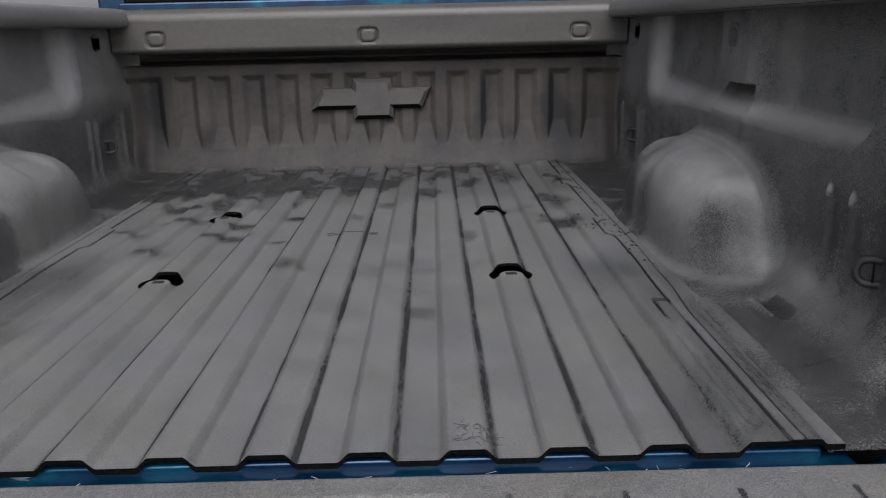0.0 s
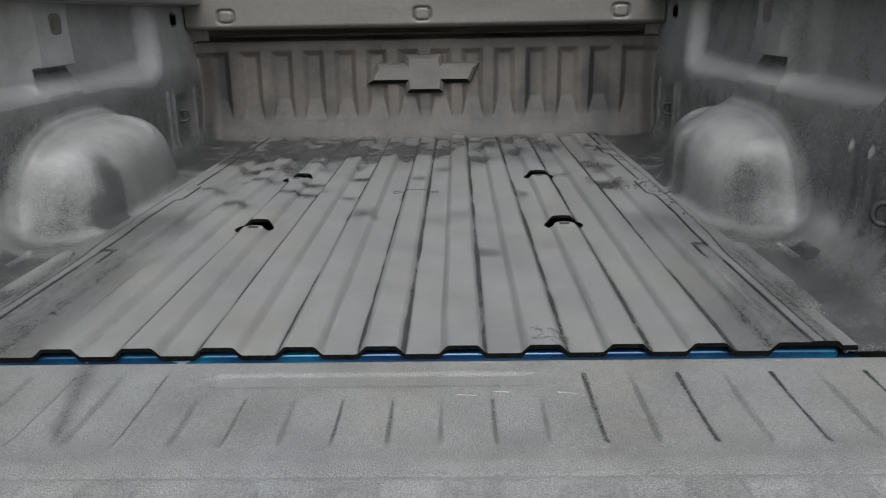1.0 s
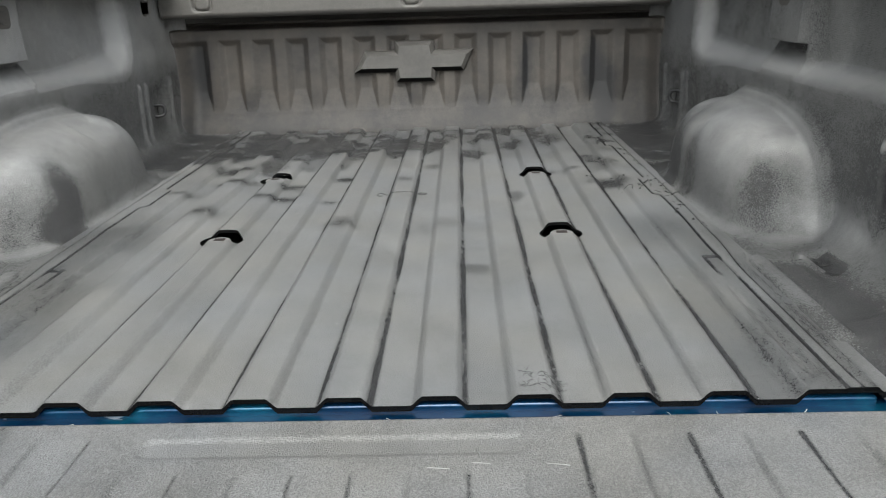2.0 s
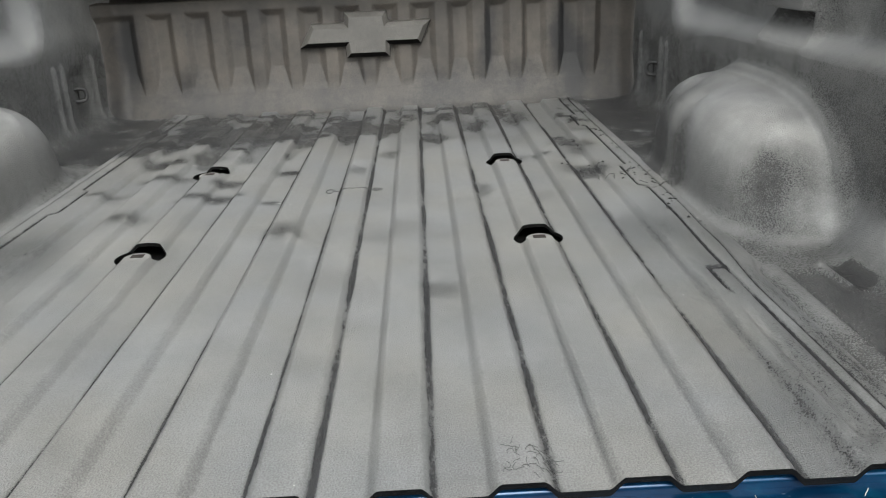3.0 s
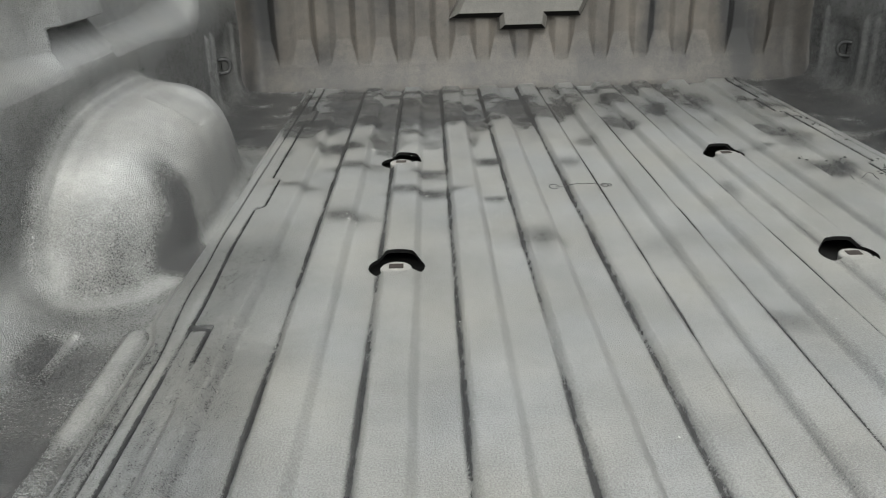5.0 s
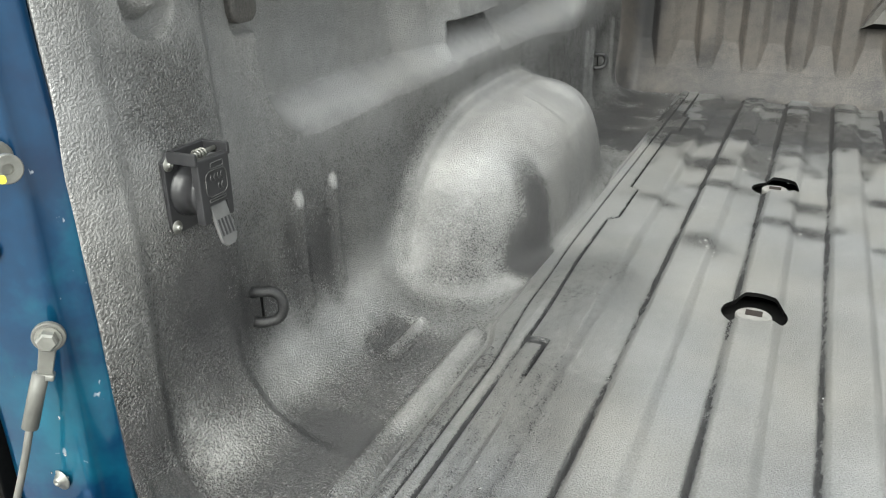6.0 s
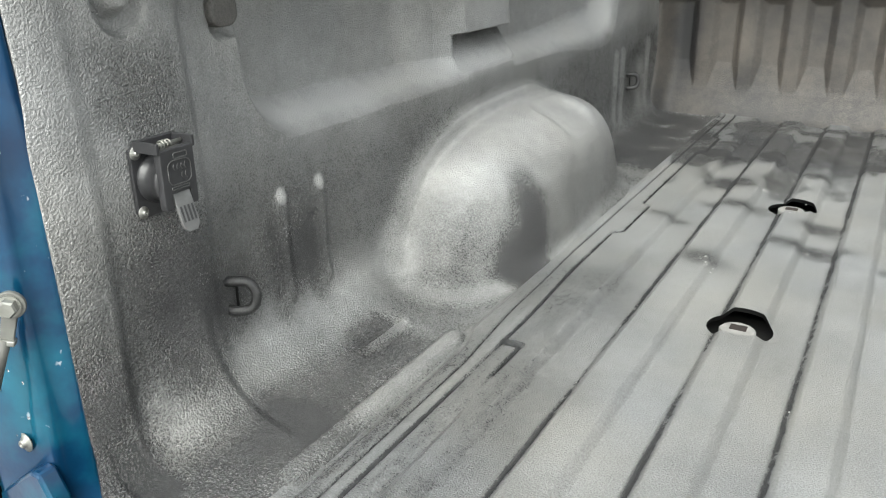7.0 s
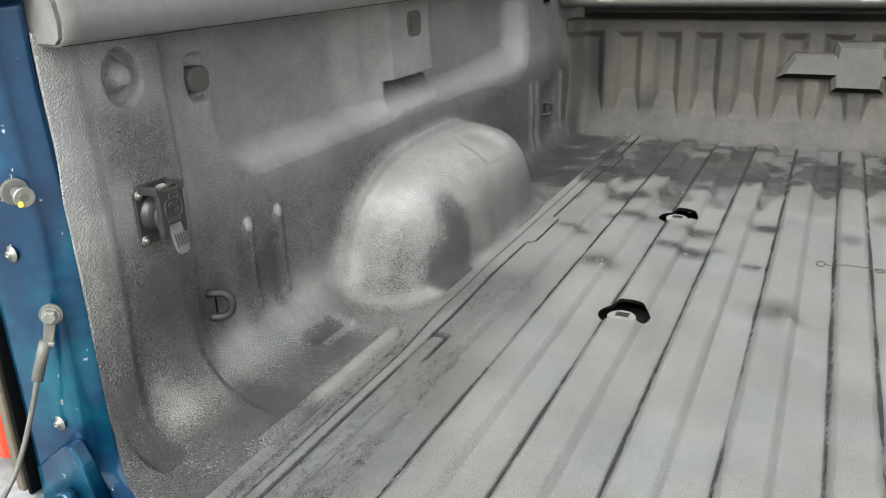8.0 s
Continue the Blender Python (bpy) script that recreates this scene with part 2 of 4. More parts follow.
def ledge_shift(y):
    """The side's foot reaches further in towards the tailgate."""
    return 0.014 * (1 - sm(0.44, 0.50, y))


def floor_height(x, y):
    ax = np.abs(x)
    ridge = np.maximum(ridge_profile(x), sm(0.505, 0.512, ax)) * (1 - sm(FRONT - 0.045, FRONT - 0.012, y))
    e = border_edge(y)
    lift = sm(e - 0.002, e + 0.002, ax)
    z = RIDGE * ridge * (1 - lift) + lift * 0.0125
    z = z - 0.0045 * inside(seam_gap(ax, y) - 0.0010, 0.0015) * sm(0.03, 0.06, y) * (1 - 0.6 * inside(np.abs(y - 0.415) - 0.045, 0.02)) - 0.004 * sm(0.03, 0.06, y) * inside(np.abs(ax - hem_line(y)) - 0.001, 0.0012) - 0.006 * sm(0.588 - ledge_shift(y), 0.596 - ledge_shift(y), ax)
    z = z - 0.006 * inside(tab_gap(ax, y) - 0.0016, 0.0016) * sm(0.365, 0.43, y)
    z = z - 0.005 * inside(rbox(ax, y, 0.516, 0.530, 0.055, 1.85, 0.006), 0.004) * (1 - sm(0.30, 0.34, y))
    return z + curl(y, FRONT - 0.07, 0.075) * 0.6


def hole_dist(x, y, cx, cy):
    return np.hypot(x - cx, y - cy) - 0.039


def build_floor():
    ys = [0.016, 0.0175, 0.020]
    y = 0.026
    while y < FRONT + 0.004:
        ys.append(y)
        near = min(abs(y - 0.660), abs(y - 1.170)) < 0.068
        fine = 0.36 < y < 0.49 or 0.88 < y < 0.91 or 1.04 < y < 1.07 or y > FRONT - 0.09
        y += 0.003 if near else 0.004 if fine else 0.009
    edge = np.linspace(0.505, 0.60, 77)
    fine = [sg * (abs(k * PITCH + sg * MID) + o) for sg in (-1, 1) for k in range(5) for o in np.arange(0.0237, 0.0334, 0.0008)]
    fine = [x for x in fine if abs(abs(x) - 0.315) > 0.052]
    xs = np.unique(np.round(np.concatenate([-edge[::-1], np.linspace(-0.5025, 0.5025, 403), np.array(fine), edge]), 5))
    X, Y = np.meshgrid(xs, np.array(ys), indexing="ij")
    X, Y = X.copy(), Y.copy()
    keep = np.ones((X.shape[0] - 1, X.shape[1] - 1), bool)
    for cx, cy in HOLES:
        xc, yc = (X[:-1, :-1] + X[1:, 1:]) / 2, (Y[:-1, :-1] + Y[1:, 1:]) / 2
        keep &= hole_dist(xc, yc, cx, cy) > 0
        d = hole_dist(X, Y, cx, cy)
        e = 1e-4
        gx, gy = (hole_dist(X + e, Y, cx, cy) - d) / e, (hole_dist(X, Y + e, cx, cy) - d) / e
        on = np.abs(d) < 0.0022
        X -= np.where(on, d * gx, 0)
        Y -= np.where(on, d * gy, 0)
    Z = floor_height(X, Y)
    ob = sheet("bed_floor", np.stack([X, Y, Z], -1), FLOOR, keep)
    ob.data.materials.append(EDGE)
    ob.data.materials.append(RIM)
    sp = ob.modifiers.new("crisp edge", "EDGE_SPLIT")
    sp.split_angle = radians(62)
    co = np.stack([X, Y, Z], -1).reshape(-1, 3)
    wob = noisy(co, 9.0)
    fuzz = noisy(co, 45.0, 2.0)
    lobe = noisy(co, 17.0, 8.0)
    high = ridge_profile(co[:, 0])
    wet = np.zeros(len(co))
    for cx, cy, rx, ry, amount in STAINS:
        q = np.hypot((co[:, 0] - cx) / rx, (co[:, 1] - cy) / ry) + 0.36 * lobe + 0.12 * fuzz + 0.10 * high
        wet = np.maximum(wet, amount * (1 - sm(0.25, 1.35, q)))
    # towards the cab the film of water breaks up into patches, the ridges drying first
    pool = noisy(co * np.array([1, 0.6, 1]), 8.0, 31.0) + 0.12 * fuzz - 0.22 * high
    wet = np.maximum(wet, 0.62 * sm(0.95, 1.20, co[:, 1]) * sm(-0.10, 0.32, pool - 0.62 + 0.80 * sm(1.10, 1.60, co[:, 1]) - 0.12 * sm(-0.1, 0.2, co[:, 0]) + 0.50 * (1 - sm(0.3, 1.2, np.hypot((co[:, 0] + 0.42) / 0.30, (co[:, 1] - 1.45) / 0.40)))))
    # shade and bare liner painted on the ridges' outer flanks, fainter inside
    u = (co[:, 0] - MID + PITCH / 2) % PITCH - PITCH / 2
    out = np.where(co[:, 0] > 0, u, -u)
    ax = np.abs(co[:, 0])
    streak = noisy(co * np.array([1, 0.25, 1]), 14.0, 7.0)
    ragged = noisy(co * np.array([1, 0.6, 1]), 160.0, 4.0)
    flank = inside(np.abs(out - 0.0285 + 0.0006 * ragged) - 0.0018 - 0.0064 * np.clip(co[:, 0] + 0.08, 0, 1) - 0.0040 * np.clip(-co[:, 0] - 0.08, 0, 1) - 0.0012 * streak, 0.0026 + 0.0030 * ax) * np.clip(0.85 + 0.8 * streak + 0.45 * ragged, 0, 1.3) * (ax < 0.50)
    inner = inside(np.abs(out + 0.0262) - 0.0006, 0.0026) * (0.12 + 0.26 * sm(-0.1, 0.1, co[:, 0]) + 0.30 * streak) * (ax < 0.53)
    # dark seam and hem joints; the cut's lit end is painted over dark
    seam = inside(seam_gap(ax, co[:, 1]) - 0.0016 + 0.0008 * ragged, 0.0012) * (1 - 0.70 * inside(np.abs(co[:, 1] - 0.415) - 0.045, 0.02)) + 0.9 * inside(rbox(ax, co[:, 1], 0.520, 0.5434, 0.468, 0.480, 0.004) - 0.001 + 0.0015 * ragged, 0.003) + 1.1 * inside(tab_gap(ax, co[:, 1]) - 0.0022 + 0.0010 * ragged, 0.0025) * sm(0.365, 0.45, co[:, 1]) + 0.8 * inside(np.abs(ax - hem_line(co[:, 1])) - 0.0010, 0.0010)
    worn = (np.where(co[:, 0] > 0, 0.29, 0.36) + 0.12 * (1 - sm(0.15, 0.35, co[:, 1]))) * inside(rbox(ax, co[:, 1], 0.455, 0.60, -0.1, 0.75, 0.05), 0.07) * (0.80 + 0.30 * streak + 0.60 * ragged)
    # plus painted shade by the hem and a light strip inside it
    set_dust_light(ob, 0.80 + 0.12 * wob - 0.74 * wet - 1.15 * np.clip(flank, 0, 1.1) - np.clip(inner, 0, 1) - 0.95 * np.clip(seam, 0, 1) - worn - 0.24 * (1 + 0.6 * ragged) * inside(np.abs(ax - 0.573) - 0.008, 0.008) * (1 - sm(0.40, 0.50, co[:, 1])) + 0.16 * inside(np.abs(ax - 0.5515) - 0.004, 0.003) * (1 - sm(0.5, 0.7, co[:, 1])) - 0.22 * sm(1.20, 1.60, co[:, 1]))
    # the sheet's thickness: a second skin straight below, joined round the edges
    bm = bmesh.new()
    bm.from_mesh(ob.data)
    upper = set(bm.faces[:])
    ret = bmesh.ops.extrude_face_region(bm, geom=bm.faces[:], use_keep_orig=True)
    for g in ret["geom"]:
        if isinstance(g, bmesh.types.BMVert):
            g.co.z -= 0.0054 + (0.0014 * (1 - float(ridge_profile(np.array(g.co.x)))) if g.co.y < 0.03 else 0.0)
    # underside and hole walls black, for the shade in the holes
    for f in bm.faces:
        f.material_index = 0 if f in upper else 2 if f.calc_center_median().y < 0.0165 else 1
    bm.to_mesh(ob.data)
    bm.free()
    return tagged(ob, "ribbed grey sprayed-on truck bed floor with dark wet stains", "floor", kind="structure")


# wet patches left on the floor: centre x, y, half-widths, strength
STAINS = [
    (-0.52, 1.47, 0.075, 0.06, 1.0), (-0.59, 1.61, 0.05, 0.10, 0.9), (-0.41, 1.50, 0.05, 0.08, 1.0), (-0.45, 1.28, 0.06, 0.05, 0.95),
    (-0.32, 1.66, 0.05, 0.10, 0.95), (-0.30, 1.38, 0.04, 0.035, 0.85), (-0.21, 1.49, 0.04, 0.05, 0.95), (-0.17, 1.64, 0.04, 0.05, 0.8),
    (-0.12, 1.49, 0.035, 0.035, 0.8), (-0.03, 1.50, 0.04, 0.035, 0.95), (-0.145, 1.155, 0.032, 0.03, 0.95), (-0.27, 0.97, 0.07, 0.03, 0.95),
    (-0.26, 1.085, 0.04, 0.035, 0.8), (-0.15, 0.935, 0.03, 0.02, 0.8), (-0.40, 1.14, 0.07, 0.03, 0.75), (-0.40, 0.85, 0.04, 0.04, 0.6),
    (-0.50, 1.02, 0.06, 0.02, 0.6), (-0.37, 1.33, 0.04, 0.03, 0.7),
]
STAINS += [
    (-0.03, 1.70, 0.05, 0.07, 0.9), (0.06, 1.59, 0.045, 0.08, 0.75), (0.07, 1.30, 0.03, 0.05, 0.55), (-0.10, 0.738, 0.036, 0.05, 0.7),
    (0.0, 1.11, 0.025, 0.03, 0.45), (0.285, 1.56, 0.04, 0.10, 0.7), (0.20, 1.67, 0.05, 0.08, 0.8), (0.25, 0.95, 0.025, 0.05, 0.55),
    (0.47, 1.05, 0.05, 0.05, 0.85), (0.50, 1.25, 0.04, 0.06, 0.6), (0.15, 0.47, 0.03, 0.03, 0.4), (-0.30, 1.80, 0.2, 0.04, 0.7), (0.25, 1.80, 0.2, 0.04, 0.55),
    (0.40, 1.62, 0.04, 0.09, 0.6),
]


def noisy(co, scale, seed=0.0):
    """Fractal noise at many points, about -1 to 1."""
    return np.array([noise.fractal(Vector((p[0] * scale + seed, p[1] * scale, p[2] * scale)), 0.8, 2.0, 4) for p in co])


def set_dust_light(ob, dust_light):
    at = ob.data.attributes.new("dust_light", "FLOAT", "POINT")
    at.data.foreach_set("value", np.clip(dust_light, -0.5, 1.3).astype(np.float32).ravel())


floor = build_floor()

# added sheet: blocks light from below and keeps the floor holes dark
under = part("underbody", box(-0.80, 0.80, 0.07, 1.98, -0.14, -0.12), VOID)
tagged(under, "added black sheet that blocks light under the bed floor", "underbody", kind="structure")

# ---- bed sides ----
WALL = 0.757


def recess_slope(y, z):
    """Half the width of the slope that leads into the recess."""
    return 0.017 + 0.022 * sm(1.1, 1.42, y) + 0.002 * (1 - sm(0.26, 0.34, z))


def wall_depth(y, z):
    """How far outboard the side's inner face lies."""
    w = WALL + 0.010 * sm(1.2, 1.8, y) + 0.012 * sm(0.2, 0.45, z)
    w = w - 0.015 * (1 - sm(0.190, 0.300, y)) - (0.002 + 0.004 * sm(0.12, 0.20, z)) * (1 - sm(0.226, 0.242, y))
    w = w - (1 - sm(0.102, 0.120, y)) * (0.003 + 0.007 * (1 - sm(0.05, 0.25, z))) + 0.006 * (1 - sm(0.05, 0.09, y))
    rec = rbox(y, z, 0.335, 1.485, 0.268, 0.80, 0.07)
    post = (0.35 * np.clip((y - 0.665) / 0.08, 0, 1) + 0.65 * np.clip((y - 0.750) / 0.050, 0, 1)) * (1 - sm(0.953, 0.971, y))
    half = recess_slope(y, z)
    depth = 0.050 * chamfer(rec, half) * (1 - 0.94 * post)
    # below the post a sloping plate leads into a slot
    plate = inside(rbox(y, z, 0.782, 0.976, 0.262, 0.316, 0.004), 0.0025)
    w = w + depth * (1 - plate) + plate * (0.006 + 0.030 * np.clip((z - 0.264) / 0.046, 0, 1))
    for yy in (0.418, 0.351):
        w = w - 0.0045 * inside(rbox(y, z, yy - 0.009, yy + 0.009, 0.070, 0.196, 0.009), 0.006)
    for yy in (1.515, 1.565, 1.775):
        w = w - 0.008 * inside(rbox(y, z, yy - 0.008, yy + 0.008, 0.03, 0.205, 0.008), 0.008)
    w = w + 0.010 * inside(rbox(y, z, 1.60, 1.74, 0.02, 0.18, 0.04), 0.02)
    ring = np.hypot((y - 0.168) / 0.025, (z - 0.411) / 0.029)
    w = w + 0.015 * inside((ring - 1) * 0.026, 0.0035) - 0.020 * inside((np.hypot((y - 0.168) / 0.012, (z - 0.413) / 0.014) - 1) * 0.012, 0.006)
    w = w + 0.010 * inside(rbox(y, z, 0.285, 0.325, 0.365, 0.420, 0.014), 0.004)
    w = w + 0.005 * inside(rbox(y, z, 0.868, 0.916, 0.386, 0.426, 0.012), 0.003)
    w = w + 0.006 * inside(rbox(y, z, 1.655, 1.685, 0.390, 0.432, 0.010), 0.003)
    return w - curl(y, FRONT - 0.06, 0.065)


def well_distance(X, y, z):
    """Wheel housing: an arch with a slanting inner face and broad corners."""
    yc = y - 0.920
    reach = np.where(yc < 0, 0.356, 0.350)
    arch = ((np.abs(yc / reach) ** 2.6 + np.abs(np.maximum(z, 0) / 0.197) ** 2.6) ** (1 / 2.6) - 1) * 0.19
    face = 0.599 + 0.10 * np.maximum(z, 0) + 0.012 * sm(0.8, 1.15, y) + 0.030 * sm(1.05, 1.30, y) - X
    well = smax(arch, face, 0.105)
    return well + 0.009 * inside(rbox(y, X, 0.90, 1.04, 0.63, 0.70, 0.03), 0.022) * sm(0.12, 0.18, z)


def side_distance(X, y, z):
    dw = wall_depth(y, z) - X
    zf = 0.0085 * inside(rbox(X, y, 0.588, 0.616, 0.150, 0.475, 0.0130), 0.008)
    zf = zf - 0.006 * inside(rbox(X, y, 0.665, 0.705, 0.375, 0.470, 0.012), 0.006) + 0.009 * inside(rbox(X, y, 0.667, 0.682, 0.38, 0.475, 0.007), 0.004)
    zf = zf + 0.004 * inside(rbox(X, y, 0.63, 0.75, 1.46, 1.60, 0.02), 0.012)
    # the rear flange steps down, with a small drain notch in its corner
    zf = zf - 0.004 * (1 - sm(0.094, 0.100, y)) - 0.007 * inside(rbox(X, y, 0.675, 0.732, 0.072, 0.112, 0.006), 0.004)
    df = z + 0.003 - 0.008 * sm(0.594 - ledge_shift(y), 0.602 - ledge_shift(y), X) - zf - 0.6 * curl(y, FRONT - 0.07, 0.075)
    k = 0.070 + 0.062 * sm(0.095, 0.160, y) - 0.020 * sm(0.206, 0.222, y) - 0.042 * sm(0.46, 0.56, y)
    d = smin(dw, df, k)
    well = well_distance(X, y, z)
    yc = y - 0.920
    d = smin(d, smax(well - 0.018, z - 0.0095, 0.006), 0.005)
    d = smin(d, well, 0.024)
    reach = np.where(yc < 0, 0.360, 0.362)
    rim = ((np.abs(yc / reach) ** 2.8 + np.abs(np.maximum(z, 0) / (0.216 - 0.030 * sm(1.00, 1.12, y))) ** 2.8) ** (1 / 2.8) - 1) * 0.2
    return smin(d, smax(rim, WALL - 0.013 - X, 0.008), 0.014)


# dark reflections and bare spots painted on the sides: y, z, half-widths, strength
PAINTED_DARK = {
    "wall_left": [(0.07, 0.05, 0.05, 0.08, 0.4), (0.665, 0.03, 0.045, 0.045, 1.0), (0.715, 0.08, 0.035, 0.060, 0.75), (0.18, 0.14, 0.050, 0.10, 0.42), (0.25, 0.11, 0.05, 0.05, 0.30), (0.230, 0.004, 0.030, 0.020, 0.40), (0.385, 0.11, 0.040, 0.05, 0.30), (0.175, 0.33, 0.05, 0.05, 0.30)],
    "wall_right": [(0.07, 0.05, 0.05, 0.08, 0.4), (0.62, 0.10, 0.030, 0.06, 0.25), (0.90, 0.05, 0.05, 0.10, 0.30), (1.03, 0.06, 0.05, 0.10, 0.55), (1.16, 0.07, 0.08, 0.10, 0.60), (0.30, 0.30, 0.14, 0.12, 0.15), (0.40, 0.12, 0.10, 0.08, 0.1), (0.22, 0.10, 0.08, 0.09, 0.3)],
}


def build_side(name, sign, label):
    ys = np.concatenate([np.linspace(0.055, 0.45, 210), np.linspace(0.454, 1.40, 190), np.linspace(1.405, 1.90, 100)])
    x0, z0 = 0.40, 0.33
    a1 = math.atan2(0.475 - z0, 0.77 - x0)
    Y, T = np.meshgrid(ys, np.linspace(0, 1, 320), indexing="ij")
    a0 = np.arctan2(-z0, 0.582 - 0.027 * sm(0.46, 0.56, Y) - x0)
    T = a0 + (a1 - a0) * T
    low = 0.018 + 0.045 * sm(-0.95, -0.70, T) + 0.005 * sm(-0.10, 0.10, T)
    Y = Y + (low - ys[0]) * (1 - sm(0.0, 0.10, Y - ys[0]))
    t = np.full(Y.shape, 0.02)
    C, S = np.cos(T), np.sin(T)
    for _ in range(90):
        t = t + 0.55 * side_distance(x0 + t * C, Y, z0 + t * S)
    t = np.clip(t, 0, 0.6)
    P = np.stack([sign * (x0 + t * C), Y, z0 + t * S], -1)
    if sign < 0:
        P = P[::-1]
    ob = sheet(name, P, LINER, thick=0.004)
    ob.modifiers[0].offset = 1
    XX, ZZ = np.abs(P[..., 0]), P[..., 2]
    YY = P[..., 1]
    wob = noisy(P.reshape(-1, 3), 11.0, 3.0).reshape(YY.shape)
    fleck = noisy(P.reshape(-1, 3), 70.0, 6.0).reshape(YY.shape)
    region = lambda u, v, u0, u1, v0, v1, soft: inside(rbox(u, v, u0, u1, v0, v1, 0.01), soft)
    # light painted on: paler upper walls, recess panel and rear strip, uneven between sides
    dust_light = (0.41 if sign < 0 else 0.38) + (0.30 if sign < 0 else 0.24) * sm(0.18, 0.28, ZZ) + 0.08 * wob
    dust_light = dust_light + (0.06 if sign < 0 else -0.06) * region(YY, ZZ, 0.36, 1.47, 0.29, 0.6, 0.03) - 0.50 * region(XX, YY, 0.58, 0.74, 1.30, 1.84, 0.05) * (1 - sm(0.01, 0.05, ZZ)) * (0.75 + wob) 
    dust_light = dust_light + (0.14 - 0.10 * sm(0.20, 0.32, ZZ)) * (1 - sm(0.104, 0.116, YY)) * sm(0.06, 0.17, ZZ)
    # sloping recess ledge, post flank and housing rim: dust plus painted light from above
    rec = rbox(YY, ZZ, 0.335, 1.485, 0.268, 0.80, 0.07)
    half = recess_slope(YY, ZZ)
    dust_light = dust_light + (0.36 if sign < 0 else 0.44) * inside(np.abs(rec + 0.002) - half * 0.55, 0.016) * (0.75 + 0.25 * (1 - sm(0.30, 0.36, ZZ)))
    dust_light = dust_light + 0.10 * region(YY, ZZ, 0.675, 0.745, 0.26, 0.5, 0.020)
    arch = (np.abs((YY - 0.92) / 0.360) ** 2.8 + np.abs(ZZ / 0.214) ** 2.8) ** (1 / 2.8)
    dust_light = dust_light + 0.26 * inside(np.abs(arch - 0.99) - 0.02, 0.05) * sm(0.70, 0.73, XX) * (1 - sm(0.95, 1.1, YY))
    # shade painted into the slot below the post
    dust_light = dust_light - 0.30 * region(YY, ZZ, 0.786, 0.972, 0.300, 0.314, 0.010) - 0.06 * region(YY, ZZ, 0.786, 0.972, 0.268, 0.314, 0.006)
    # dust and painted sheen on scoop and beads; the flat between painted darker
    dust_light = dust_light + (0.44 + 0.05 * fleck) * (1.0 if sign < 0 else 0.98) * region(YY, ZZ, 0.225, 0.55, 0.025, 0.080, 0.04) + 0.32 * region(YY, ZZ, 0.125, 0.205, 0.025, 0.065, 0.040) * sm(0.665, 0.690, XX)
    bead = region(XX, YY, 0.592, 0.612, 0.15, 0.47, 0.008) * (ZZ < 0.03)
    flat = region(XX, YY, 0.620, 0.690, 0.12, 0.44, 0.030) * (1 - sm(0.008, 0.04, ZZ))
    dust_light = dust_light - (0.36 + 0.12 * wob) * flat * (1 - bead) + 0.10 * bead
    # light painted on the housing, most on its crown
    dust_light = dust_light + ((0.18 if sign < 0 else 0.20) + 0.22 * sm(0.06, 0.17, ZZ)) * (1 - sm(0.735, 0.75, XX)) * region(YY, ZZ, 0.6, 1.3, 0, 0.5, 0.05)
    # the housing's end face by the tailgate is painted lighter
    dust_light = dust_light - (-0.14 if sign < 0 else -0.22) * sm(0.650, 0.690, XX) * (1 - sm(0.728, 0.744, XX)) * region(YY, ZZ, 0.50, 0.68, 0.03, 0.165, 0.020)
    # the welded lip round its foot, with painted light on it
    dust_light = dust_light + 0.14 * inside(np.abs(well_distance(XX, YY, ZZ) - 0.009) - 0.007, 0.003) * (1 - sm(0.012, 0.025, ZZ)) * (YY < 0.95)
    # lit tops and shaded flanks painted on the two beads
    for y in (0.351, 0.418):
        dust_light = dust_light + 0.55 * region(YY, ZZ, y - 0.008, y + 0.008, 0.182, 0.202, 0.004) - 0.22 * region(YY, ZZ, y - 0.03, y - 0.004, 0.05, 0.17, 0.015)
    # painted: light on the slot's bar, shade in slot and drain notch
    dust_light = dust_light + (ZZ < 0.06) * (0.22 * region(XX, YY, 0.667, 0.682, 0.385, 0.47, 0.003) - (0.28 if sign < 0 else 0.50) * region(XX, YY, 0.686, 0.710, 0.385, 0.462, 0.005))
    dust_light = dust_light - 0.30 * region(XX, YY, 0.675, 0.730, 0.074, 0.110, 0.006) * (ZZ < 0.04)
    for y, z, ry, rz, amount in PAINTED_DARK[name]:
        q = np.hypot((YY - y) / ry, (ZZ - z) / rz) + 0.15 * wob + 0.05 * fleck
        dust_light = dust_light - amount * (1 - sm(0.1, 1.6, q))
    set_dust_light(ob, dust_light)
    return tagged(ob, label, "truck bed side", kind="structure")


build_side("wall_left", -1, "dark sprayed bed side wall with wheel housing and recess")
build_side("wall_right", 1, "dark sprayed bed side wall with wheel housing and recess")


# ---- bulkhead at the cab end ----
RIB = 0.006


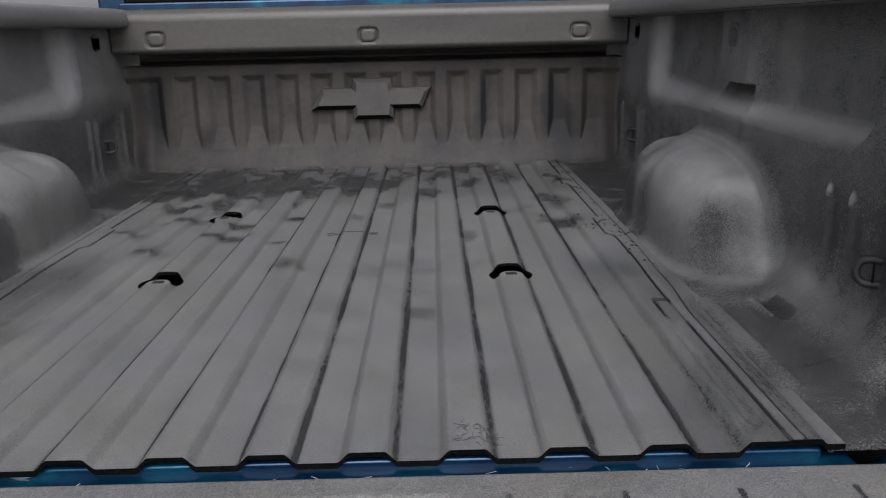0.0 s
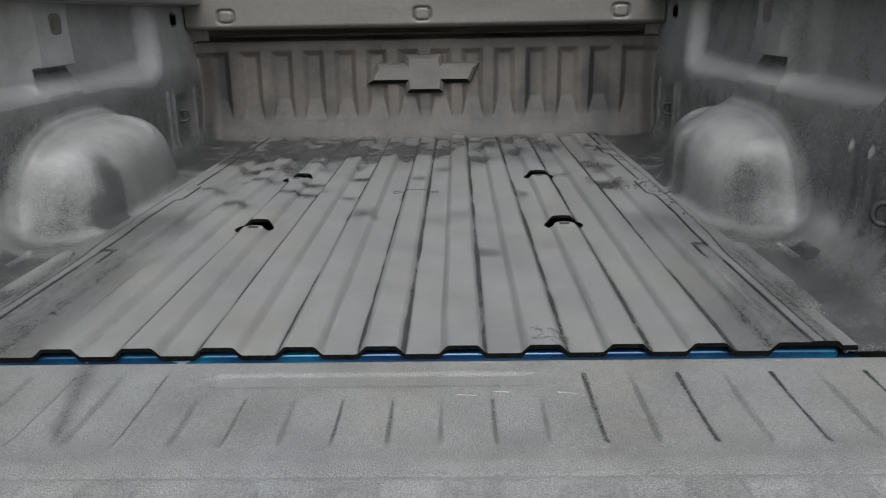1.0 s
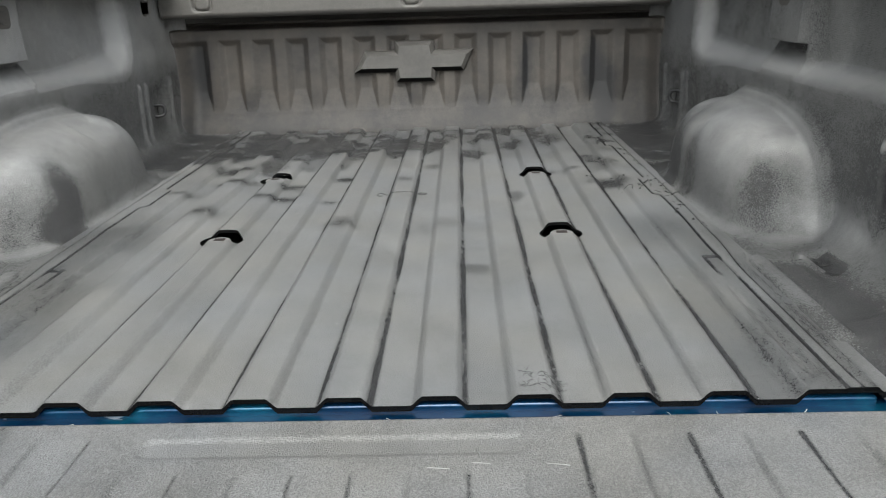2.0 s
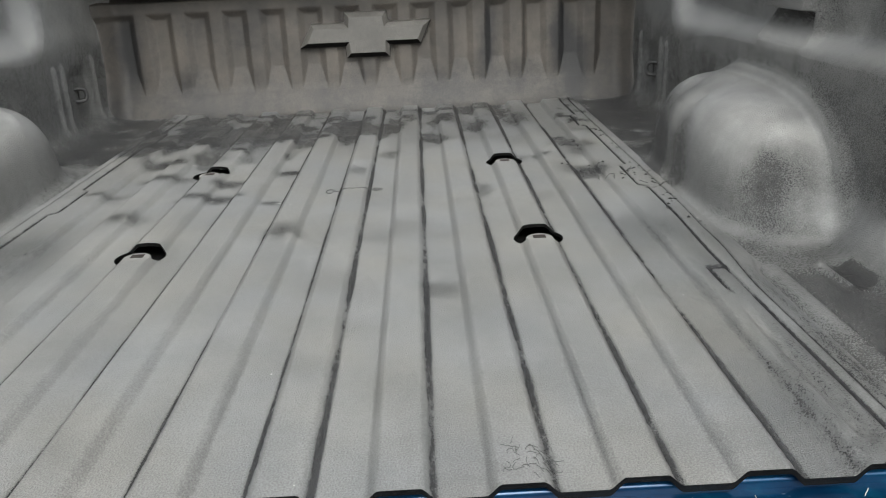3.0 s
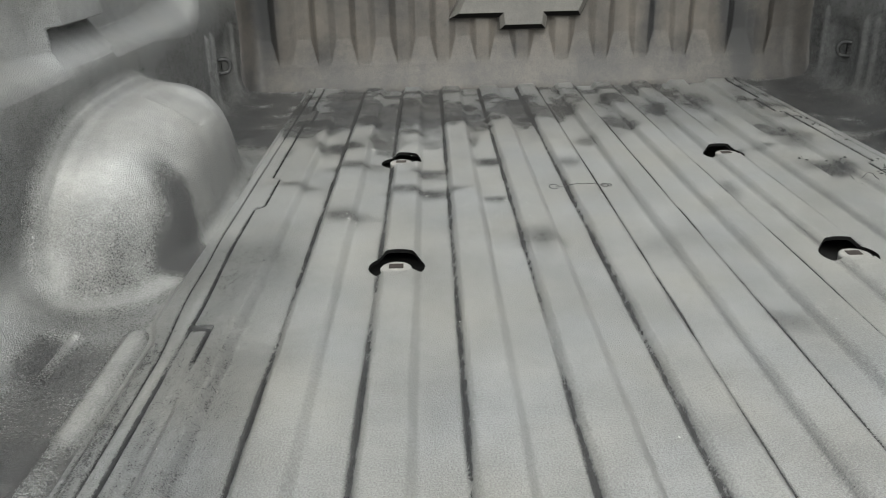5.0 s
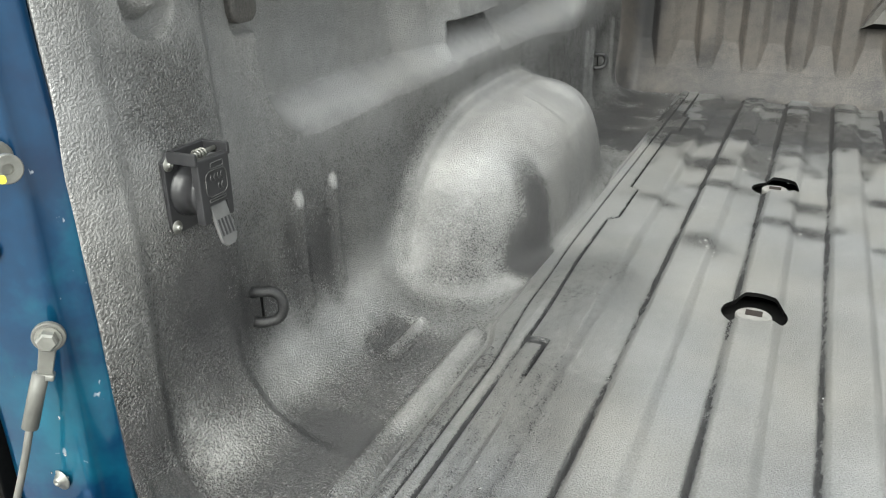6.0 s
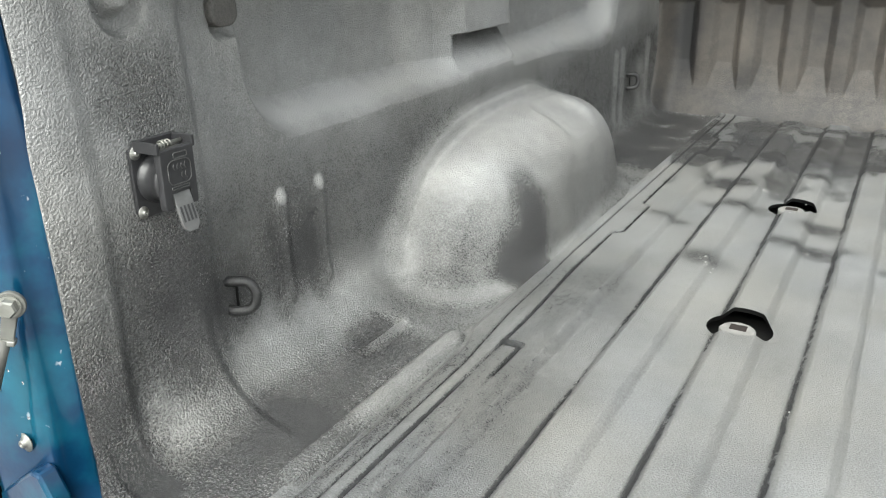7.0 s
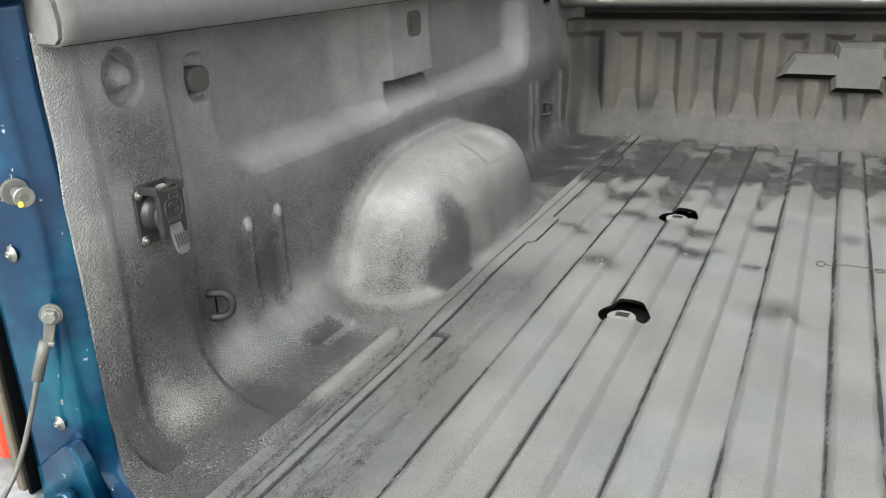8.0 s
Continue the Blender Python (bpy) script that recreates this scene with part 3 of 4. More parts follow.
def front_depth(x, z):
    """Upright ribs between pockets; each pocket ramps out to the plain foot of the panel, so that the ribs end in points."""
    u = np.abs((x + RIB + 0.054) % 0.108 - 0.054)
    pocket = np.clip((u - 0.0160) / 0.020, 0, 1)
    pocket = np.where(np.abs(x + RIB) > 0.648, np.clip((np.abs(x + RIB) - 0.6640) / 0.020, 0, 1), pocket)
    pocket = 0.7 * pocket + 0.3 * sm(0, 1, pocket)
    ramp = np.clip((z - 0.072) / 0.070, 0, 1) * (1 - sm(0.283, 0.307, z))
    y = FRONT - 0.010 + 0.012 * np.minimum(pocket, ramp)
    y = y + 0.07 * sm(0.334, 0.350, z)
    return y - 0.03 * (1 - sm(0.0, 0.12, z)) ** 2 - 0.045 * sm(0.70, 0.77, np.abs(x)) ** 2


def build_front():
    xs, zs = np.linspace(-0.775, 0.775, 640), np.linspace(0.0, 0.357, 150)
    X, Z = np.meshgrid(xs, zs, indexing="ij")
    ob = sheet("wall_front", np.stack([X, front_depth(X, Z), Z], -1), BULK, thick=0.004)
    wob = noisy(np.stack([X, X * 0, Z], -1).reshape(-1, 3), 7.0, 5.0).reshape(X.shape)
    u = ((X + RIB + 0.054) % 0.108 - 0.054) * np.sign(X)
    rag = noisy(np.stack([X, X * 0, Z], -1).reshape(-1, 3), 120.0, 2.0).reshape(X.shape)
    # shade and bare liner painted on the outward flanks of the ribs
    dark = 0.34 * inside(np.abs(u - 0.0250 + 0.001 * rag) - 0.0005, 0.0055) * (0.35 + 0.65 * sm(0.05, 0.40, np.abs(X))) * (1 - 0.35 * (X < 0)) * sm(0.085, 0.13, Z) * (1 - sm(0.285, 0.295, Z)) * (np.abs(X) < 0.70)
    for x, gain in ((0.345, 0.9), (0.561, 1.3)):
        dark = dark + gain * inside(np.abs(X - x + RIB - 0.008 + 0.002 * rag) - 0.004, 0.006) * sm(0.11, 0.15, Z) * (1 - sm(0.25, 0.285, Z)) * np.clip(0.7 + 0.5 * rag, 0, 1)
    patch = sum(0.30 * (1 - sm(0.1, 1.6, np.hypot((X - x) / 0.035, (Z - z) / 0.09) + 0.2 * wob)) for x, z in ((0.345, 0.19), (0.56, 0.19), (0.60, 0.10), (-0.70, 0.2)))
    # foot painted darker against the light it catches
    set_dust_light(ob, 0.225 - 0.10 * (1 - sm(0.06, 0.15, Z)) + 0.12 * wob - dark * (0.8 + wob) - patch)
    return tagged(ob, "fluted grey sprayed bulkhead panel of the truck bed", "bulkhead", kind="structure")


front = build_front()

header = tagged(new("header_rail"), "grey coated bulkhead header rail with three oval tie-down pockets", "header rail")


def build_header():
    prof = [(1.97, 0.345), (1.965, 0.376), (1.81, 0.378), (1.792, 0.380), (1.784, 0.386)]
    prof += [(1.782 - 0.004 * i / 40, 0.390 + 0.08 * i / 40) for i in range(41)]
    prof += [(1.780, 0.485), (1.79, 0.496), (1.81, 0.502), (1.90, 0.504), (1.92, 0.50)]
    pr = np.array(prof)
    xs = np.linspace(-0.772, 0.772, 620)
    X, Y = np.meshgrid(xs, pr[:, 0], indexing="ij")
    Z = np.meshgrid(xs, pr[:, 1], indexing="ij")[1]
    face = (Z > 0.389) & (Z < 0.471)
    for x in (-0.64, -0.006, 0.630):
        d = rbox(X, Z, x - 0.031, x + 0.031, 0.394, 0.442, 0.016)
        Y = Y + face * 0.009 * inside(d, 0.0025)
        e = rbox(X, Z, x - 0.021, x + 0.021, 0.402, 0.434, 0.012)
        Y = Y - face * 0.008 * inside(e, 0.003)
    sheet("cap", np.stack([X, Y, Z], -1)[::-1], CAP, parent=header, thick=0.003)


build_header()


# ---- rail caps ----
def rail_cap(name, sign):
    top = tagged(new(name), "grey coated bed rail cap, streaked and worn", "rail cap", "bed rail caps")
    prof = [(0.80, 0.454), (0.742, 0.456), (0.724, 0.456), (0.718, 0.461), (0.716, 0.475), (0.719, 0.493), (0.728, 0.503), (0.76, 0.507), (0.86, 0.508), (0.90, 0.500), (0.905, 0.47)]
    P = np.array([[(sign * x, y, z) for x, z in prof] for y in np.linspace(0.076, 1.80, 90)])
    sheet("cap", P if sign > 0 else P[::-1], RAIL, parent=top, thick=0.003)
    part("end_cap", prism([(sign * (x + 0.001), z) for x, z in prof], 0.0725, 0.0770, "Y"), RAIL, top, "grey coated end of the cap")
    part("end_lip", box(min(sign * 0.742, sign * 0.905), max(sign * 0.742, sign * 0.905), 0.018, 0.082, 0.4975, 0.5085, 0.003), RAIL, top, "grey lip over the blue post")
    part("seal_strip", box(min(sign * 0.722, sign * 0.80), max(sign * 0.722, sign * 0.80), 0.078, 1.79, 0.4532, 0.4550), EDGE, top, "thin black seal under the cap")
    return top


# added plate: closes the slit, its black stands for the shade there
part("back_plate", box(-0.772, 0.772, 1.972, 1.982, 0.28, 0.498), VOID, header, "added black plate for the shade behind the header")
rail_cap("bed_rail_cap", -1)
rail_cap("bed_rail_cap", 1)


# ---- tailgate, open ----
def gate_height(x, y):
    pad = np.zeros_like(x)
    for k in range(-6, 6):
        c = 0.107 * (k + 0.5) + 0.003
        hi = -0.130 if abs(c) < 0.2 else -0.064
        bar = inside(np.abs(x - c) - 0.0262, 0.0032)
        pad = np.maximum(pad, bar * sm(-0.246, -0.200, y) * (1 - sm(hi - 0.060, hi + 0.01, y)))
        pad = np.maximum(pad, bar * sm(-0.47, -0.44, y) * (1 - sm(-0.32, -0.29, y)))
    pad = np.maximum(pad, 0.7 * inside(rbox(x, y, -0.181, 0.190, -0.100, -0.068, 0.010), 0.005))
    return 0.012 - 0.0040 * pad - 0.030 * sm(-0.0345, -0.0275, y) - 0.02 * (1 - sm(-0.52, -0.50, y)) - 0.0012 * inside(np.abs(y + 0.287) - 0.0010, 0.0040) + 0.0012 * sm(-0.284, -0.262, y) * (1 - sm(-0.262, -0.240, y))


gate = tagged(new("tailgate"), "grey sprayed tailgate folded down flat, scuffed, blue edge", "tailgate")
gx, gy = np.meshgrid(np.linspace(-0.74, 0.74, 900), np.concatenate([np.linspace(-0.525, -0.30, 50), np.linspace(-0.298, -0.0275, 150)]), indexing="ij")
gz = gate_height(gx, gy)
panel = sheet("liner_panel", np.stack([gx, gy, gz], -1), FLOOR, parent=gate, thick=0.004)
# shade and bare liner painted on the flanks of the pressed bars, and one rough dark band
gu = (gx - 0.003) % 0.107 - 0.0535
g_in = np.where(gx > 0, -gu, gu)
g_co = np.stack([gx, gy, gz], -1).reshape(-1, 3)
g_rag = noisy(g_co, 150.0, 1.0).reshape(gx.shape)
g_wob = noisy(g_co, 9.0, 11.0).reshape(gx.shape)
rows = inside(rbox(gx, gy, -0.8, 0.8, -0.228, -0.070, 0.01), 0.004) * np.where(np.abs(gx) < 0.2, 1 - sm(-0.136, -0.130, gy), 1.0)
gate_dark = (np.clip(0.9 + 0.5 * g_wob + 0.3 * g_rag, 0, 1.2) * inside(np.abs(g_in - 0.0262) - 0.0015 - 0.0015 * sm(0.1, 0.3, gx), 0.0024) * (0.55 + 0.45 * sm(0.1, 0.25, gx)) + 0.38 * inside(np.abs(g_in + 0.0262), 0.006)) * rows
gate_dark = gate_dark + 0.60 * np.clip(0.8 + 0.7 * g_rag, 0, 1.3) * inside(np.abs(gx + 0.340 + 0.24 * (gy + 0.05)) - 0.004, 0.016) * inside(rbox(gx, gy, -0.5, -0.2, -0.22, -0.03, 0.01), 0.02)
set_dust_light(panel, 0.76 - gate_dark + 0.10 * g_wob)
part("shell", box(-0.745, 0.745, -0.53, -0.030, -0.075, -0.018, 0.006), PAINT, gate, "blue painted tailgate shell")

sill = part("bed_sill", box(-0.61, 0.61, -0.029, 0.06, -0.09, -0.0120, 0.003), PAINT, None)
tagged(sill, "scratched blue painted cross sill under the floor edge", "sill", kind="structure")
riser = part("riser", box(-0.58, 0.58, 0.0215, 0.06, -0.020, -0.0012, 0.005, 4), PAINT, sill, smooth=True)

# ---- rear post ----
def post(sign):
    P = []
    for z in np.linspace(-0.09, 0.4965, 70):
        lean = 0.012 * float(sm(0.25, 0.45, np.array(z))) - 0.004 * (1 - float(sm(0.05, 0.25, np.array(z))))
        inw = 0.10 * float(1 - sm(-0.09, 0.045, np.array(z))) ** 1.6
        row = [(0.752, 0.088), (0.747, 0.076), (0.7420, 0.070), (0.7395, 0.066), (0.7425, 0.0615), (0.7475, 0.056), (0.7525, 0.0505), (0.7545, 0.046), (0.7555, 0.0425), (0.760, 0.0395), (0.767, 0.036), (0.79, 0.028), (0.812, 0.022), (0.817, 0.022), (0.819, 0.03), (0.819, 0.08)]
        P.append([(sign * (x + lean - inw * (1 - i / 15)), y, z) for i, (x, y) in enumerate(row)])
    P = np.array(P)
    ob = sheet("rear_post", P if sign < 0 else P[::-1], PAINT, thick=0.003)
    return tagged(ob, "blue painted rear post of the bed side", "post", kind="structure")


post(-1)
post(1)


def outer(sign):
    prof = [(0.90, 0.50), (0.955, 0.44), (0.965, 0.25), (0.955, 0.0), (0.93, -0.30), (0.90, -0.42)]
    P = np.array([[(sign * x, y, z) for x, z in prof] for y in np.linspace(0.02, 1.93, 30)])
    ob = sheet("outer_panel", P if sign < 0 else P[::-1], PAINT, thick=0.004)
    tagged(ob, "blue painted outer bed side panel", "body panel", kind="structure")


outer(-1)
outer(1)

# ---- fittings ----
def tie_down(y, z, x, sign):
    """A D-shaped steel tie-down, hinged on the bed side."""
    top = tagged(new("tie_down_ring"), "dark coated steel tie-down ring hanging on the bed side", "tie-down ring", "tie-down rings")
    arc = [(0.0, -0.02, -0.017), (0.004, -0.006, -0.019)]
    arc += [(0.003, 0.004 + 0.015 * math.cos(a), 0.0185 * math.sin(a)) for a in np.linspace(-1.45, 1.45, 13)]
    arc += [(0.004, -0.006, 0.019), (0.0, -0.02, 0.017)]
    part("ring", tube([(p[0], p[1], p[2]) for p in arc], 0.0060), RING, top, smooth=True)
    part("pin", tube([(0, -0.004, -0.02), (0, -0.004, 0.02)], 0.0016, 6), EDGE, top)
    top.matrix_world = Matrix.Translation((sign * x, y, z)) @ Matrix.Rotation(radians(58 if sign > 0 else -58), 4, "Z") @ Matrix.Scale(0.88, 4)
    return top


tie_down(0.262, 0.113, 0.742, -1)
tie_down(0.262, 0.113, 0.742, 1)
tie_down(1.655, 0.118, 0.766, -1)
tie_down(1.655, 0.118, 0.766, 1)


def screw(name, parent, at, axis, r=0.005, label=""):
    bm = lathe([(r * 2.3, 0), (r * 2.3, 0.0008), (r * 1.5, 0.0010), (r * 1.45, 0.0016), (r, 0.0016), (r, 0.004), (r * 0.75, 0.005), (r * 0.42, 0.005), (r * 0.42, 0.003)], axis, 16, at=(0, 0, 0))
    ob = part(name, bm, STEEL, parent, label, smooth=True)
    ob.location = at
    return ob


def trailer_socket():
    """Seven-pin trailer socket with a sprung lid; +y sticks out of the wall."""
    top = tagged(new("trailer_socket"), "black plastic trailer socket with closed lid on bed side", "trailer socket")
    plate = [(-0.033, -0.036), (-0.026, -0.044), (0.026, -0.044), (0.033, -0.036), (0.033, 0.036), (0.024, 0.046), (-0.024, 0.046), (-0.033, 0.036)]
    part("mounting_plate", prism(plate, 0.0, 0.006, "Y", 0.0012), BLACK, top)
    part("barrel", lathe([(0.029, 0.0), (0.029, 0.010), (0.026, 0.012), (0.026, 0.030), (0.028, 0.031), (0.028, 0.036)], "Y", 28), BLACK, top, smooth=True)
    lid = part("lid", prism([(-0.024, -0.030), (-0.015, -0.030), (-0.015, -0.012), (0.013, -0.012), (0.013, -0.030), (0.024, -0.030), (0.025, -0.024), (0.025, 0.040), (-0.025, 0.040), (-0.025, -0.024)], 0.034, 0.044, "Y", 0.0012), BLACK, top, "scuffed black lid with moulded marks")
    for w, h, x, z in ((0.034, 0.028, -0.001, 0.012), (0.020, 0.006, -0.004, 0.031), (0.026, 0.003, 0, -0.006)):
        loop = rounded(x, z, w, h, min(w, h) * 0.3)
        part("moulded_line", tube([(p[0], 0.0442, p[1]) for p in loop + loop[:1]], 0.0008, 5), RUBBER, lid, smooth=True)
    for i in range(6):
        x, z = -0.010 + 0.0055 * (i % 4), 0.018 - 0.011 * (i // 4)
        part("moulded_line", tube([(x, 0.0442, z + 0.004), (x + 0.0018, 0.0442, z), (x - 0.0008, 0.0442, z - 0.004)], 0.0007, 5), RUBBER, lid, smooth=True)
    # hinge box: two cheeks and a back bar round the sprung pin
    for x in (-0.026, 0.026):
        part("hinge_cheek", box(x - 0.0022, x + 0.0022, 0.006, 0.044, 0.036, 0.049, 0.001), BLACK, top)
    part("hinge_bar", box(-0.028, 0.028, 0.006, 0.012, 0.036, 0.049, 0.001), BLACK, top)
    part("hinge_pin", tube([(-0.0235, 0.027, 0.042), (0.0235, 0.027, 0.042)], 0.0028, 8), STEEL, top, "bright hinge pin", smooth=True)
    part("spring", tube([(-0.010 + a * 0.0008, 0.027 + 0.0045 * math.cos(a), 0.042 + 0.0045 * math.sin(a)) for a in np.linspace(4, 26, 70)], 0.0011, 5), STEEL, top, "bright coil spring", smooth=True)
    blade = [(-0.0125, -0.012), (0.0125, -0.012), (0.0125, -0.050), (0.0115, -0.055), (0.006, -0.060), (-0.006, -0.060), (-0.0115, -0.055), (-0.0125, -0.050)]
    tab_ob = part("release_tab", prism(blade, 0.0385, 0.0425, "Y", 0.0008), GREY_TAB, top, "grey slotted release tab")
    for k in range(4):
        x = -0.0084 + k * 0.0056
        part("slot", box(x - 0.0013, x + 0.0013, 0.0410, 0.0429, -0.048, -0.029), BLACK, tab_ob, "dark slot")
    tab_ob.matrix_local = Matrix.Translation((-0.001, 0.040, -0.012)) @ Matrix.Rotation(radians(16), 4, "X") @ Matrix.Translation((0, -0.040, 0.012))
    for x, z in ((-0.026, -0.036), (0.026, -0.036), (-0.026, 0.034), (0.026, 0.034), (-0.028, 0.018)):
        screw("plate_screw", top, (x, 0.006, z), "Y", 0.0033)
    top.matrix_world = Matrix.Translation((-0.738, 0.170, 0.263)) @ Matrix.Rotation(radians(-90), 4, "Z") @ Matrix.Scale(0.74, 4)
    return top


trailer_socket()

emblem_out = [(-0.197, -0.032), (-0.065, -0.032), (-0.062, -0.064), (0.062, -0.064), (0.065, -0.032), (0.155, -0.032), (0.185, 0.034), (0.062, 0.034), (0.058, 0.064), (-0.062, 0.064), (-0.065, 0.034), (-0.160, 0.034)]


def emblem():
    """A raised bow-tie shape: a wide bevelled rim and a flat face."""
    bm = bmesh.new()
    cx, cz = -0.006, 0.222
    rings = []
    for inset, y in ((-0.003, 1.918), (0.0, 1.882), (0.002, 1.878), (0.014, 1.866)):
        ring = []
        k = len(emblem_out)
        for i, p in enumerate(emblem_out):
            a, b = Vector(emblem_out[i - 1]), Vector(emblem_out[(i + 1) % k])
            p = Vector(p)
            d1, d2 = (p - a).normalized(), (b - p).normalized()
            n1, n2 = Vector((-d1.y, d1.x)), Vector((-d2.y, d2.x))
            q = p + (n1 + n2) * inset / (1 + n1.dot(n2))
            ring.append(bm.verts.new((cx + q.x, y, cz + q.y)))
        rings.append(ring)
    for r, t in zip(rings, rings[1:]):
        for i in range(len(r)):
            bm.faces.new((r[i], r[(i + 1) % len(r)], t[(i + 1) % len(r)], t[i]))
    bmesh.ops.recalc_face_normals(bm, faces=bm.faces[:])
    top = tagged(new("emblem"), "raised bow-tie shaped emblem sprayed the same grey", "emblem")
    face = bmesh.new()
    face.faces.new([face.verts.new((v.co.x, v.co.y - 0.0002, v.co.z)) for v in rings[-1]])
    if sum(f.normal.y * f.calc_area() for f in bm.faces) > 0:
        bmesh.ops.reverse_faces(bm, faces=bm.faces[:])
    face.normal_update()
    if list(face.faces)[0].normal.y > 0:
        bmesh.ops.reverse_faces(face, faces=face.faces[:])
    for f in bm.faces:
        f.normal_update()
        f.material_index = 1 if f.normal.z < -0.3 else 0
    rim = part("rim", bm, FITTING, top, "bevelled rim, black on its undersides")
    rim.data.materials.append(EDGE)
    part("face", face, FITTING, top)
    return top



emblem()


def plug(y, z, sign):
    top = part("rubber_plug", prism(rounded(y, z, 0.036, 0.031, 0.012), sign * 0.757, sign * 0.782, "X", 0.004), FITTING)
    return tagged(top, "grey-dusted rubber plug pressed into the bed side pocket", "rubber plug", "rubber plugs")


plug(0.297, 0.391, -1)


def side_pocket(y, z, x, sign, w=0.034, h=0.046):
    top = tagged(new("tie_down_pocket"), "oval tie-down pocket with a pressed-in plug on the side", "tie-down pocket", "tie-down pockets")
    part("rim", prism(rounded(y, z, w + 0.010, h + 0.010, 0.014), sign * (x + 0.006), sign * (x - 0.0012), "X", 0.001), CAP, top, "pale oval rim")
    part("plug", prism(rounded(y, z, w - 0.008, h - 0.010, 0.010), sign * (x + 0.004), sign * (x - 0.0035), "X", 0.0015), FITTING, top, "grey plug")


for sg in (-1, 1):
    side_pocket(0.892, 0.406, 0.7715, sg, 0.044, 0.036)
    side_pocket(1.672, 0.411, 0.778, sg, 0.022, 0.042)


def striker():
    top = tagged(new("latch_striker"), "zinc-plated tailgate latch striker bolt on the blue post", "striker bolt")
    part("flange", lathe([(0.017, 0.0), (0.017, 0.003), (0.015, 0.004), (0.015, 0.0045)], "Y", 28), CABLE, top, smooth=False)
    part("shank", lathe([(0.0075, 0.004), (0.0075, 0.034)], "Y", 18), STEEL, top, smooth=True)
    part("head", lathe([(0.0115, 0.034), (0.0125, 0.035), (0.0125, 0.039), (0.0115, 0.040), (0.005, 0.040), (0.005, 0.036)], "Y", 24), STEEL, top, smooth=False)
    part("paint_dab", prism(rounded(0.006, -0.007, 0.006, 0.007, 0.0025), 0.0395, 0.0412, "Y"), YELLOW, top, "yellow paint dab")
    top.matrix_world = Matrix.Translation((-0.767, 0.031, 0.322)) @ Matrix.Rotation(radians(-112), 4, "Z") @ Matrix.Scale(0.78, 4)


YELLOW = plain("yellow marker paint", (0.7, 0.65, 0.08), 0.5)
striker()


def gate_cable():
    """Local -y points away from the post's face."""
    top = tagged(new("tailgate_cable"), "grey steel tailgate support cable bolted to blue post", "tailgate cable")
    m = Matrix.Translation((-0.751, 0.032, 0.197)) @ Matrix.Rotation(radians(40), 4, "Z") @ Matrix.Rotation(radians(15), 4, "Y") @ Matrix.Scale(0.84, 4)
    eye = [(0.0135 * math.cos(radians(a)), 0.0135 * math.sin(radians(a))) for a in np.linspace(-60, 240, 20)]
    eye += [(-0.006, -0.035), (0.006, -0.035)]
    part("eyelet", prism(eye, -0.008, -0.003, "Y", 0.001), CABLE, top).matrix_local = m
    part("washer", lathe([(0.0105, -0.008), (0.0105, -0.010)], "Y", 24), STEEL, top).matrix_local = m
    part("bolt_head", lathe([(0.0088, -0.010), (0.0088, -0.017), (0.007, -0.019)], "Y", 6), STEEL, top).matrix_local = m
    part("crimp", box(-0.0078, 0.0078, -0.011, -0.001, -0.040, -0.034, 0.0015), STEEL, top).matrix_local = m
    way = [(-0.756, 0.022, 0.169), (-0.758, 0.017, 0.156), (-0.762, 0.008, 0.130), (-0.768, 0.000, 0.100), (-0.779, -0.013, 0.055), (-0.782, -0.036, 0.022), (-0.766, -0.10, -0.004), (-0.762, -0.17, -0.016), (-0.757, -0.27, -0.016), (-0.752, -0.38, -0.004)]
    pts = [Vector(p) for p in way]
    part("sleeve", tube([pts[0], pts[1], pts[2]], 0.0058, 12), CABLE, top, smooth=True)
    fine = []
    for i in range(1, len(pts) - 1):
        a0, a1, a2, a3 = pts[i - 1], pts[i], pts[i + 1], pts[min(i + 2, len(pts) - 1)]
        for t in (0, 0.25, 0.5, 0.75):
            fine.append(0.5 * ((2 * a1) + (a2 - a0) * t + (2 * a0 - 5 * a1 + 4 * a2 - a3) * t * t + (3 * a1 - a0 - 3 * a2 + a3) * t ** 3))
    part("cable", tube(fine, 0.0027, 8), CABLE, top, smooth=True)


gate_cable()
for i, (x, z) in enumerate(((-0.788, 0.256), (-0.775, 0.063))):
    o = screw("post_screw", None, (x, 0.0285 if z > 0.2 else 0.0315, z), "Y", 0.0038)
    o.rotation_euler = (0, 0, radians(180))
    tagged(o, "dull steel washer-head screw in the blue post", "screw", "post screws")

hinge = tagged(new("gate_hinge"), "blue painted tailgate hinge bracket with a round pivot", "hinge bracket")
part("bracket", prism([(-0.816, -0.09), (-0.715, -0.09), (-0.722, -0.05), (-0.740, 0.02), (-0.752, 0.043), (-0.762, 0.044), (-0.816, 0.004)], 0.0215, 0.040, "Y", 0.003), PAINT, hinge)
part("pivot", lathe([(0.012, -0.002), (0.012, -0.012), (0.010, -0.014), (0.006, -0.014), (0.006, -0.010)], "Y", 20, at=(-0.762, 0.019, -0.018)), PAINT, hinge, smooth=True)

